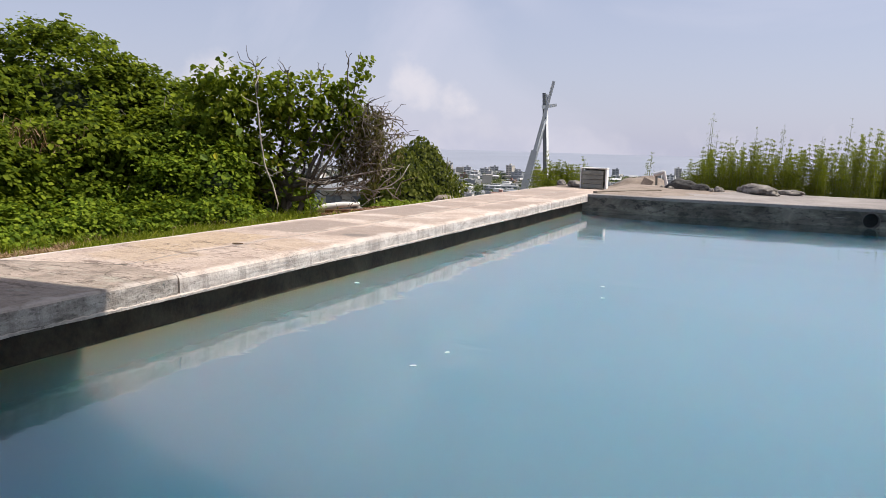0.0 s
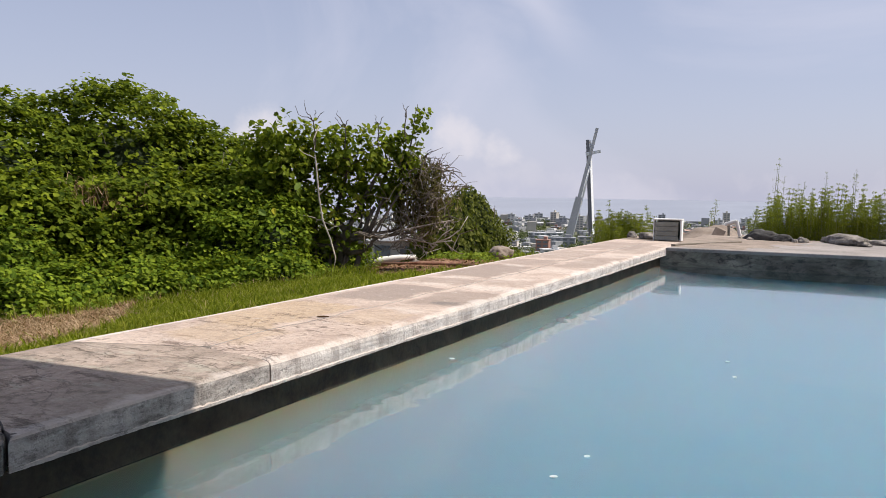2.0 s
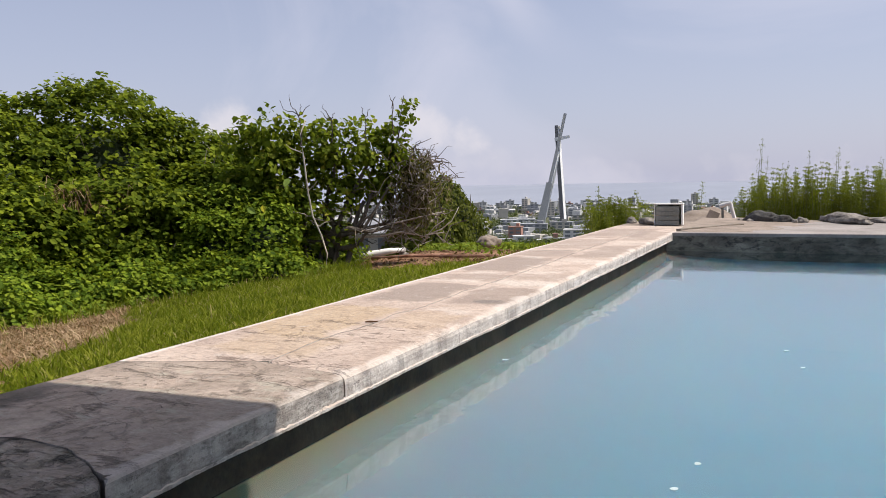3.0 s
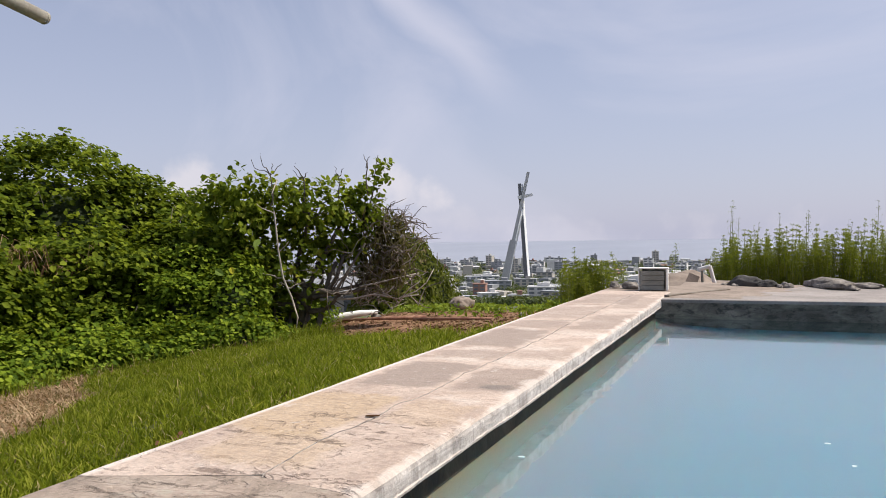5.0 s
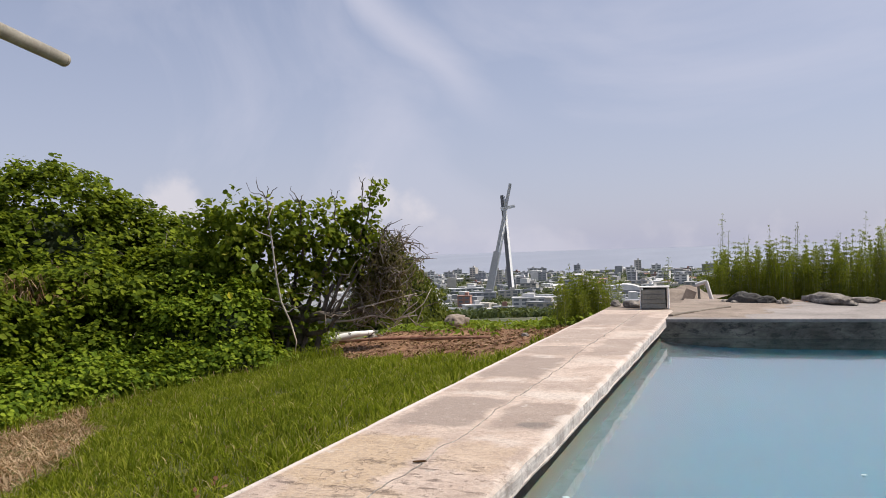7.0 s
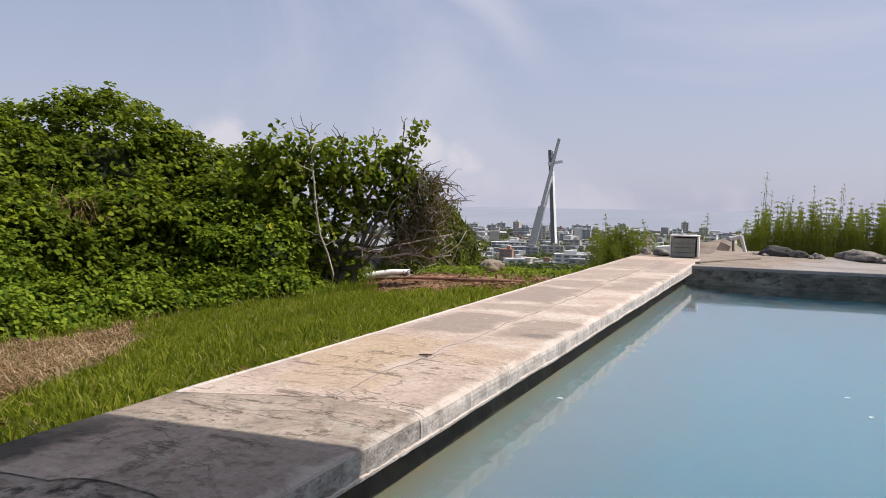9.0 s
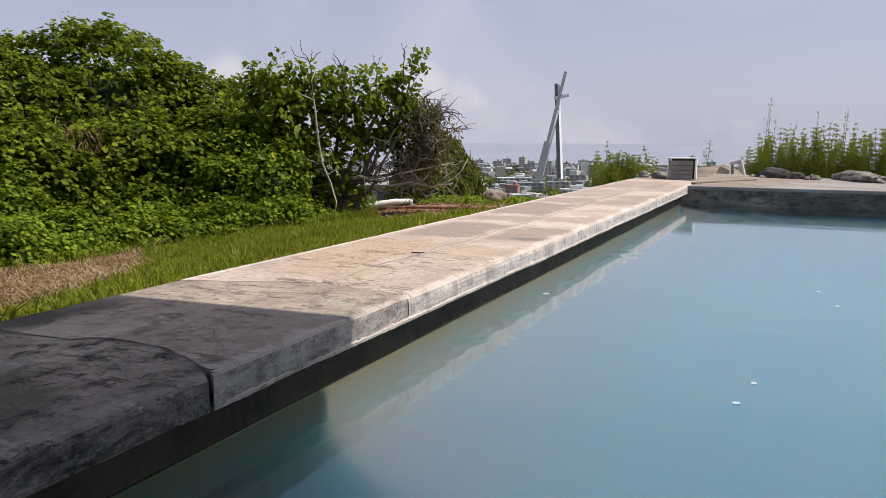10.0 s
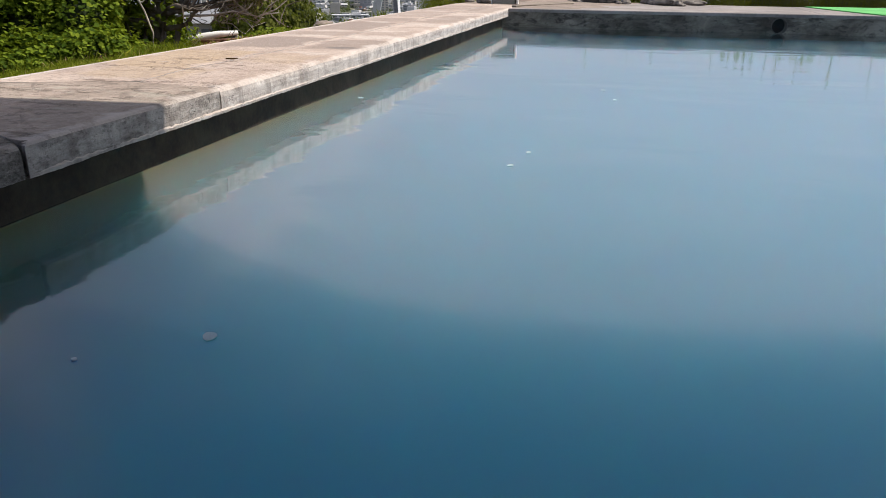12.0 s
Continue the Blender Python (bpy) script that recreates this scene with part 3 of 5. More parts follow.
def blades(rng, pts, height, width, lean, curl=0.5):
    """Grass blades: two quads each, bending over."""
    n = len(pts)
    a = rng.uniform(0, 2 * np.pi, n)
    side = np.stack([np.cos(a), np.sin(a), np.zeros(n)], 1)
    b = rng.uniform(0, 2 * np.pi, n)
    l = rng.uniform(0.2, 1, n) * lean
    out = np.stack([np.cos(b) * l, np.sin(b) * l, np.ones(n)], 1)
    h = rng.uniform(height[0], height[1], n)[:, None]
    w = rng.uniform(0.6, 1.0, n)[:, None] * width
    mid = pts + out * h * 0.55
    tip = mid + (out * np.array([1.8, 1.8, 1 - curl])) * h * 0.5
    v = np.stack([pts - side * w, pts + side * w, mid + side * w * 0.8, mid - side * w * 0.8, tip + side * w * 0.15, tip - side * w * 0.15], 1).reshape(-1, 3)
    f = (np.array([(0, 1, 2, 3), (3, 2, 4, 5)])[None] + 6 * np.arange(n)[:, None, None]).reshape(-1, 4)
    return v, f


def lump(radius, squash, seed, rough=0.42, sub=4, freq=1.3):
    """A stone: an icosphere pushed in and out, flat below."""
    bm = bmesh.new()
    bmesh.ops.create_icosphere(bm, subdivisions=sub, radius=1)
    for v in bm.verts:
        n = noise.noise(v.co * freq + Vector((seed, seed * 2.3, 0))) + 0.55 * noise.noise(v.co * freq * 2.7 + Vector((seed, 0, seed))) - 0.5 * abs(noise.noise(v.co * freq * 5.5 + Vector((0, seed, 0))))
        v.co *= 1 + rough * n
        v.co = Vector((v.co.x * squash[0], v.co.y * squash[1], max(v.co.z, -0.35) * squash[2])) * radius
    return bm


# ---- ground, sea ----
WATER_Z, FLOOR_Z, THICK = -0.31, -1.62, 0.13
X_IN, X_OUT, Y_FAR = -3.40, -4.77, 13.30


def ground_z(x, y):
    z = -0.06 - 0.165 * min(10.9, max(0.0, X_OUT - x))
    if y > 16.5 and x > X_OUT:
        z -= 0.065 * min(13, y - 16.5)
    if x <= X_OUT:
        z -= 0.06 * min(12.0, max(0.0, y - 11)) * min(1.0, max(0.0, (x + 13.0) / 4.0))
        d = X_OUT - x
        z -= 0.17 * min(1.0, d / 0.5) * min(1.0, max(0.0, (9.5 - d) / 3.5)) * min(1.0, max(0.0, (14.0 - y) / 4.0))
    r = math.hypot(x, y)
    z -= 0.092 * max(0.0, r - 26)
    z = max(z, -47.0 if r > 1250 else -45.0)
    if r < 60:
        z += 0.05 * noise.noise(Vector((x * 0.45, y * 0.45, 2.0))) * min(1.0, max(0.0, (X_OUT - x) * 0.5 if y < 17 else (y - 16.6) * 0.5))
    return z


def grow(a, b, first, rate):
    out, s = [a], first
    while abs(out[-1] - a) < abs(b - a):
        out.append(out[-1] + math.copysign(s, b - a))
        s *= rate
    out[-1] = b
    return out


xs = sorted(set(grow(X_OUT, -26, 0.5, 1.0) + grow(-26, -4900, 1.5, 1.28) + [7.0] + grow(7, 4900, 2, 1.3) + [-3.4, -1, 1.5, 4]))
ys = sorted(set([-6.0] + grow(-6, -4900, 3, 1.35) + [-3, 0, 2, 4, 6, 8, 10, 12, 14] + [1, 3, 5, 7, 9, 11, 13, 15] + grow(16.5, 32, 0.7, 1.0) + grow(32, 4900, 1.5, 1.22)))
gv = [(x, y, ground_z(x, y)) for y in ys for x in xs]
gf = []
for j in range(len(ys) - 1):
    for i in range(len(xs) - 1):
        if xs[i] >= X_OUT - 0.01 and xs[i + 1] <= 7.01 and ys[j] >= -6.01 and ys[j + 1] <= 16.51:
            continue
        a = j * len(xs) + i
        gf.append((a, a + 1, a + 1 + len(xs), a + len(xs)))
ground = part("ground", mesh_np("ground", gv, gf, GROUND), None, None, "", True)
tagged(ground, "grassy hillside of brown earth falling towards the city", "ground", kind="structure")
sea = part("water", mesh_np("water", [(-4900, 1150, -45.6), (4900, 1150, -45.6), (4900, 4900, -45.6), (-4900, 4900, -45.6)], [(0, 1, 2, 3)], SEA))
tagged(sea, "blue-grey sea beyond the city, its haze painted into the colour", "sea", kind="structure")


# ---- the pool ----
def far_y(x):
    return Y_FAR + 0.055 * (x - X_IN)


def coping_left():
    root = thing("pavement", "cracked weathered concrete coping slab along the pool", "coping", kind="structure")
    g = 0.001
    xc = -3.98

    def piece(pts, z0, z1, bev=0.022, mat=CONCRETE):
        return part("slab", slab(pts, z0, z1, bev, (X_OUT, X_IN)), mat, root)

    edge = 0.012

    def line(corners, amp, seed, freq, step=0.06):
        out = []
        for a, b in zip(corners, corners[1:]):
            out += rough_line(a, b, step, amp, seed, freq)
        return out + [Vector(corners[-1])]

    def shift(pts, dx=0.0, dy=0.0):
        return [Vector((p.x + dx, p.y + dy)) for p in pts]

    # the broken joint of the near block, from the pool edge outwards; it opens towards the pool
    tear = line([(X_IN + 0.01, 1.885), (-3.62, 2.0), (-3.80, 2.06), (-4.10, 2.06), (-4.22, 1.98), (X_OUT, 1.94)], 0.030, 5, 3.0)
    near_tear = [Vector((p.x, p.y - g - 0.020 * math.exp((p.x - X_IN) / 0.12))) for p in tear]
    piece([Vector((X_OUT, -5.9)), Vector((X_IN + 0.02, -5.9))] + line([(X_IN + 0.02, -5.8), (X_IN + 0.012, 1.86)], edge, 5, 1.6, 0.12)[:-1] + near_tear + line([(X_OUT, 1.93), (X_OUT, -5.8)], edge, 5, 1.6, 0.12)[1:], -THICK, -0.006, 0.04, ALGAE_SHADED)
    # the joint that crosses the coping from the pool edge
    joint = line([(X_IN, 3.33), (xc + 0.02, 3.42), (-4.36, 3.27), (X_OUT, 3.12)], 0.014, 8, 3.0)
    piece(tear[::-1] + line([(X_IN, 1.895), (X_IN, 3.32)], edge, 5, 1.6, 0.12)[1:-1] + [Vector((p.x, p.y - (g if p.x > xc else 0) - 0.012 * math.exp((p.x - X_IN) / 0.05))) for p in joint] + line([(X_OUT, 3.11), (X_OUT, 1.95)], edge, 5, 1.6, 0.12)[1:-1], -THICK, 0.0, 0.045, DAMP_SHADED)
    # the lengthwise crack
    crack = line([(xc + 0.02, 3.44), (-4.02, 3.97), (-3.99, 4.62), (-4.02, 5.02), (-3.97, 5.34), (-4.01, 6.06), (-3.99, 6.75), (-3.98, 8.31), (-4.03, 9.7), (xc, 14.95)], 0.035, 5, 4.0)
    east = [p for p in joint if p.x > xc + 0.03]
    west = [p for p in joint if p.x < xc + 0.01]
    piece([Vector((p.x + 0.009 + 0.018 * max(0.0, noise.noise(Vector((p.y * 2.1, 0, 4)))), p.y)) for p in crack][::-1] + shift(east, 0, g)[::-1] + line([(X_IN, 3.345), (X_IN, Y_FAR), (X_IN - 0.02, 14.9)], edge, 5, 1.6, 0.12)[1:], -THICK, 0.0, 0.045)
    cut = line([(-4.03, 9.92), (-4.3, 9.80), (X_OUT, 9.78)], 0.014, 12, 3.0)
    lower = [p for p in crack if p.y < 9.88]
    upper = [p for p in crack if p.y > 9.98]
    piece(lower + cut + line([(X_OUT, 9.76), (X_OUT, 3.14)], edge, 5, 1.6, 0.12)[1:-1] + west[::-1], -THICK, 0.002)
    piece(upper + line([(X_OUT + 0.04, 14.98), (X_OUT, 9.80)], edge, 5, 1.6, 0.12)[:-1] + shift(cut[::-1], 0, 0.010), -THICK, 0.003)
    # crumbled top edge of the near block
    rng = np.random.default_rng(8)
    bits = []
    for i in range(190):
        y = float(rng.uniform(-0.9, 1.83))
        b = lump(float(rng.uniform(0.007, 0.024)), (1.0, 1.5, 0.7), float(rng.uniform(0, 50)), 0.4, 2)
        bmesh.ops.transform(b, matrix=Matrix.Translation((X_IN + float(rng.uniform(-0.05, 0.004)), y, -0.012 - float(rng.uniform(0, 0.022)))), verts=b.verts[:])
        bits.append(b)
    part("broken_edge", join(bits), ALGAE_SHADED, root, "crumbled dark edge")
    # the ragged drip lip along the foot of the pool-side face
    V, F = [], []
    n = 1800
    for i in range(n + 1):
        y = -2.0 + 16.6 * i / n
        w = noise.noise(Vector((y * 2.3, 3.1, 0))) + 0.35 * noise.noise(Vector((y * 11.0, 1.7, 0))) + 0.35 * noise.noise(Vector((y * 43.0, 5.7, 0)))
        x = X_IN + edge * noise.noise(Vector((X_IN * 1.6, y * 1.6, 5))) * 1.0
        t = max(0.001, 0.005 + 0.006 * w)
        hi = 0.022 + 0.012 * noise.noise(Vector((y * 29, 0, 9)))
        V += [(x - 0.03, y, -THICK - 0.003 - 0.003 * w), (x + t * 0.8, y, -THICK - 0.003 - 0.003 * w), (x + t, y, -THICK + hi * 0.5), (x - 0.006, y, -THICK + hi)]
    for i in range(n):
        if abs(V[4 * i][1] - 1.86) < 0.03:
            continue
        for k in range(3):
            a = 4 * i + k
            F.append((a, a + 1, a + 5, a + 4))
    part("drip_lip", mesh_np("drip_lip", V, F, CONCRETE), None, root, "rough pale cement lip")
    return root


coping_left()


def wall_run(name, bm, label, mat=WALLCEM):
    return tagged(part(name, bm, mat), label, "pool wall", kind="structure")


WX = X_IN - 0.105
# left wall, foot sloped out to spread the painted murk's gradient
prof = [(-4.6, -THICK - 0.002), (WX, -THICK - 0.002), (WX, -0.36), (WX + 0.04, -0.50)]
prof += [(WX + 0.04 + 2.1 * (k / 12) ** 1.7, -0.50 + (FLOOR_Z + 0.50) * math.sin(math.pi / 2 * k / 12) ** 0.85) for k in range(1, 12)] + [(WX + 2.14, FLOOR_Z)]
prof += [(6.65, FLOOR_Z), (6.65, -4.4), (-4.6, -4.4)]
bm = bmesh.new()
ends = []
for y in (-5.9, 16.0):
    ends.append([bm.verts.new((x, y, z)) for x, z in prof])
for k in range(len(prof)):
    bm.faces.new((ends[0][k], ends[0][k - 1], ends[1][k - 1], ends[1][k])).smooth = 2 < k < len(prof) - 2
bm.faces.new(ends[0])
bm.faces.new(ends[1][::-1])
bmesh.ops.recalc_face_normals(bm, faces=bm.faces[:])
# strip below the overhang, with the overhang's shade in its colour
tagged(part("wall_west", box((0.05, 21.9, 0.192), (WX - 0.022, 5.05, -0.228)), DARKWALL), "pool wall under the coping, its shade painted dark brown", "pool wall", kind="structure")
tagged(part("pool_basin", bm, LINING), "rendered pool basin, sandy at the waterline, water murk painted blue below", "pool", kind="structure")

# far wall with its pipe opening
HX, HZ, HR = 1.07, -0.190, 0.115
far_turn = math.degrees(math.atan(0.055))
far_root = thing("wall_north", "damp grey concrete pool wall under the far deck", "pool wall", (X_IN - 0.6, far_y(X_IN - 0.6) + 0.012, 0), far_turn, kind="structure")
hx = (HX - (X_IN - 0.6)) / math.cos(radians(far_turn))
half = HR + 0.05
part("panel", box((hx - half, 1.2, 2.0), ((hx - half) / 2, 0.6, -1.0 - 0.012)), WALLCEM, far_root)
part("panel", box((10.6 - hx - half, 1.2, 2.0), ((10.6 + hx + half) / 2, 0.6, -1.0 - 0.012)), WALLCEM, far_root)
part("panel", box((2 * half, 1.2, 2.0 - (-HZ + half)), (hx, 0.6, (-2.0 + HZ - half) / 2 - 0.006)), WALLCEM, far_root)
part("lintel", box((2 * half, 1.2, 0.012), (hx, 0.6, -0.012)), WALLCEM, far_root)


def pipe_mouth():
    root = thing("drain_pipe", "dark round drain pipe mouth in the pool wall", "pipe", (HX, far_y(HX) + 0.012, HZ), far_turn)
    bm = bmesh.new()
    n = 32
    rings = []
    for k in range(n):
        a = 2 * math.pi * k / n
        c, s = math.cos(a), math.sin(a)
        m = max(abs(c), abs(s))
        rings.append((bm.verts.new((c / m * half, -0.003, s / m * half)), bm.verts.new((c * HR * 1.12, -0.003, s * HR * 1.12))))
    for k in range(n):
        bm.faces.new((rings[k][0], rings[(k + 1) % n][0], rings[(k + 1) % n][1], rings[k][1]))
    surround = part("surround", bm, WALLCEM, root)
    bm = bmesh.new()
    loops = []
    for r, y in ((HR * 1.12, 0.02), (HR * 1.12, -0.035), (HR, -0.035), (HR, 0.5)):
        loops.append([bm.verts.new((r * math.cos(2 * math.pi * k / n), y, r * math.sin(2 * math.pi * k / n))) for k in range(n)])
    for a, b in zip(loops, loops[1:]):
        for k in range(n):
            bm.faces.new((a[k], a[(k + 1) % n], b[(k + 1) % n], b[k]))
    bm.faces.new(loops[-1])
    part("collar", bm, RIM, surround, "dark damp cement collar", True)
    # black disc closes the bore and gives its inner shade as colour
    bm = bmesh.new()
    bmesh.ops.create_circle(bm, cap_ends=True, segments=32, radius=HR * 0.99, matrix=pose(0, 0.12, 0, 90, 0, 0))
    part("bore", bm, BLACK, surround, "black disc standing in for the shade inside the pipe")


pipe_mouth()

# far deck, in a few poured bays
deck = thing("pavement", "dusty pale concrete deck across the end of the pool", "deck", kind="structure")
cuts = [X_IN, 1.75, 7.0]
for a, b in zip(cuts, cuts[1:]):
    o = rough_line((a + 0.004, far_y(a) - 0.012), (b - 0.004, far_y(b) - 0.012), 0.12, 0.012, 21, 1.7)
    o += rough_line((b - 0.004, far_y(b) - 0.012), (b - 0.004, 16.7), 0.2, 0.004, 22) + rough_line((b - 0.004, 16.7), (a + 0.004, 16.7), 0.2, 0.09, 23) + rough_line((a + 0.004, 16.7), (a + 0.004, far_y(a) - 0.012), 0.2, 0.004, 22)
    part("slab", slab(o, -0.05, 0.004, 0.012), DECK, deck)
tagged(part("floor", box((1.36, 2.0, 0.3), (-4.07, 15.75, -0.165)), SAND), "packed sandy earth at the corner of the deck", "ground", kind="structure")

# right and near sides, never far from the camera's back
wall_run("wall_east", box((0.4, 22, 1.9), (6.8, 5, -1.07)), "rendered pool wall")
tagged(part("pavement", box((1.2, 22.4, THICK), (7.0, 5, -THICK / 2), 0.015), CONCRETE), "plain concrete coping", "coping", kind="structure")
wall_run("wall_south", box((11.0, 0.4, 1.85), (1.9, -0.3, -1.1)), "rendered pool wall")
tagged(part("floor", box((10.3, 5.9, THICK), (1.78, -2.95, -THICK / 2 - 0.002), 0.012), DECK), "shaded concrete deck beside the house", "deck", kind="structure")

wbm = bmesh.new()
bmesh.ops.create_grid(wbm, x_segments=2, y_segments=2, size=1, matrix=Matrix.Translation((1.6, 6.6, WATER_Z)) @ Matrix.Diagonal((5.3, 7.1, 1, 1)))
water = part("water", wbm, WATER)
water.visible_shadow = False
tagged(water, "murky pale blue pool water with faint ripples", "pool water", kind="structure")


# ---- house behind the camera, whose roof shades the near end ----
def house():
    root = thing("house", "plain rendered house with a flat overhanging concrete roof", "house")
    bm = slab([Vector((-2.80, -6.0)), Vector((7.5, -6.0)), Vector((7.5, 4.85)), Vector((-2.80, 3.78))], 3.5, 3.7, 0.02)
    part("roof", bm, PAINT, root)
    part("wall", box((12.5, 0.2, 3.5), (1.25, -2.6, 1.75)), PAINT, root)
    part("wall", box((0.2, 3.3, 3.5), (-4.9, -4.35, 1.75)), PAINT, root)
    part("column", box((0.25, 0.25, 3.5), (6.95, 1.2, 1.75), 0.02), PAINT, root)


house()


def roof_pole():
    a, b = Vector((-7.62, 5.36, 3.04)), Vector((-4.62, -2.6, 3.0))
    root = thing("pole", "pale metal pipe jutting out past the house roof", "pole")
    part("tube", tube([b, a], [0.057, 0.057], 20), POLE, root, "", True)
    d = (a - b).normalized()
    part("end_cap", tube([a - d * 0.03, a + d * 0.004], [0.059, 0.059], 20), POLE, root)


roof_pole()


# ---- vegetation ----
def dome_points(rng, cx, cy, rx, ry, z0, z1, n, lumpy=0.16, seed=0.0):
    """Points and normals on an uneven mound."""
    r = np.sqrt(rng.uniform(0, 1, n))
    a = rng.uniform(0, 2 * np.pi, n)
    x, y = r * np.cos(a), r * np.sin(a)
    h = (1 - r ** 2.3) ** 0.62
    nx, ny, nz = x / rx, y / ry, 0.55 * (1 - r * 0.6) / max(0.5, (z1 - z0))
    nrm = np.stack([nx, ny, nz], 1)
    nrm /= np.linalg.norm(nrm, axis=1, keepdims=True)
    p = np.stack([cx + rx * x, cy + ry * y, z0 + (z1 - z0) * h], 1)
    w = np.array([noise.noise(Vector((q[0] * 0.9, q[1] * 0.9, q[2] * 0.9 + seed))) + 0.6 * noise.noise(Vector((q[0] * 2.3, q[1] * 2.3, q[2] * 2.3 + seed))) for q in p])
    return p + nrm * (w * lumpy * 3)[:, None], nrm


def dome_body(cx, cy, rx, ry, z0, z1, shrink=0.93, seed=0.0):
    bm = bmesh.new()
    rows, cols = 14, 28
    grid = []
    for i in range(rows + 1):
        r = i / rows
        ring = []
        for k in range(cols):
            a = 2 * math.pi * k / cols
            x, y = r * math.cos(a), r * math.sin(a)
            q = Vector((cx + rx * x * shrink, cy + ry * y * shrink, z0 - 0.1 + (z1 - z0) * shrink * max(0.0, 1 - r ** 2.3) ** 0.62))
            w = noise.noise(q * 0.9 + Vector((0, 0, seed)))
            q += Vector((x, y, 0.6)) * w * 0.35 - Vector((0, 0, 0.12))
            ring.append(bm.verts.new(q))
        grid.append(ring)
    for a, b in zip(grid, grid[1:]):
        for k in range(cols):
            bm.faces.new((a[k], b[k], b[(k + 1) % cols], a[(k + 1) % cols]))
    bmesh.ops.remove_doubles(bm, verts=bm.verts[:], dist=0.001)
    return bm


def vine_bush(at, rx, ry, top, leaves, size=(0.17, 0.30), seed=1, mat=VINE, label="dense vine-covered bush of broad green leaves", twigs=8):
    rng = np.random.default_rng(seed)
    z0 = ground_z(*at) - 0.1
    root = thing("bush", label, "bush", (at[0], at[1], z0), group="hedge of bushes")
    h = top - z0
    # sprays of leaves, some standing out, with dark gaps between
    c, cn = dome_points(rng, 0, 0, rx, ry, 0, h, int(leaves * (0.34 if top < 0 else 0.30)), 0.24, seed)
    c += cn * rng.uniform(-0.22, 0.12, len(c))[:, None]
    p = np.repeat(c, 7, 0) + rng.normal(0, 0.11, (len(c) * 7, 3)) * np.array([1, 1, 0.6])
    n = np.repeat(cn, 7, 0)
    up = n * 0.45 + np.array([0.2, 0.1, 0.85])
    part("leaves", mesh_np("leaves", *leaf_cloud(rng, p, up, size, 0.95, 0.5, 0.42), mat), None, root)
    # dark core: the shade between the leaves built as a solid
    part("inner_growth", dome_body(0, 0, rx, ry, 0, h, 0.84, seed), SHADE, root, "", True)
    for i in range(twigs):
        k = rng.integers(len(p))
        b = Vector(p[k])
        d = Vector((n[k] + rng.normal(0, 0.5, 3)).tolist()).normalized()
        mid = b + d * 0.3 + Vector((0, 0, 0.15))
        part("twig", tube([b - d * 0.3, b, mid, mid + Vector((d.x, d.y, -0.5)) * rng.uniform(0.2, 0.5)], [0.012, 0.010, 0.008, 0.004], 5), BARK, root)
    return root


HEDGE = [((-21.9, 17.1), 4.6, 4.6, 4.05, 7500, 11), ((-20.4, 18.6), 3.6, 3.6, 2.95, 4800, 12), ((-18.6, 18.9), 2.8, 2.8, 2.25, 3400, 13),
         ((-23.2, 13.6), 5.2, 3.8, 3.35, 6500, 14), ((-24.6, 10.4), 6.0, 3.6, 4.1, 7000, 15), ((-18.6, 15.0), 3.6, 2.9, 1.2, 6000, 16),
         ((-19.6, 12.0), 3.9, 2.3, 1.0, 5500, 17), ((-16.9, 16.9), 2.0, 2.0, 1.3, 4200, 18), ((-16.6, 14.3), 1.6, 1.7, -0.6, 2600, 19),
         ((-15.0, 15.9), 1.5, 1.3, -0.65, 2400, 20), ((-17.7, 12.3), 1.9, 1.4, -0.45, 2600, 21), ((-21.5, 9.4), 3.6, 1.8, 0.9, 3400, 22),
         ((-14.6, 14.2), 1.5, 1.0, -0.95, 1500, 23), ((-13.6, 15.2), 1.0, 0.8, -0.85, 900, 24), ((-15.9, 13.3), 1.3, 0.9, -0.9, 1200, 25),
         ((-15.6, 11.2), 1.6, 1.2, -0.95, 1900, 26), ((-15.4, 9.3), 1.7, 1.3, -0.95, 2000, 27), ((-17.8, 10.4), 2.2, 1.6, -0.2, 2800, 28),
         ((-16.9, 7.6), 2.3, 1.6, -0.7, 2600, 29), ((-14.9, 12.6), 1.2, 1.0, -1.15, 1300, 30), ((-15.6, 15.9), 1.5, 1.3, 0.55, 2800, 34), ((-16.6, 15.3), 1.5, 1.3, 0.7, 2600, 35), ((-15.2, 17.2), 1.3, 1.1, 1.3, 2400, 36), ((-14.7, 15.1), 1.2, 1.1, 0.15, 2200, 37), ((-13.75, 15.75), 0.9, 0.8, 0.55, 1500, 38), ((-15.2, 17.9), 1.5, 1.3, 0.3, 2400, 32), ((-14.4, 19.3), 1.0, 1.0, -0.8, 1200, 33), ((-13.0, 14.9), 0.9, 0.8, -0.80, 1300, 39), ((-13.7, 13.9), 1.0, 0.8, -0.95, 1300, 40), ((-12.65, 15.6), 0.6, 0.5, -0.95, 700, 41), ((-14.3, 13.1), 1.0, 0.8, -1.05, 1200, 42)]
for at, rx, ry, top, n, seed in HEDGE:
    low = top < 0.6
    vine_bush(at, rx, ry, top, n, (0.08, 0.14) if low else (0.10, 0.20), seed, CREEPER if low else VINE,
              label="low spreading patch of bright green creeper" if top < 0 else "dense vine-covered bush of broad green leaves", twigs=0 if low else 8)


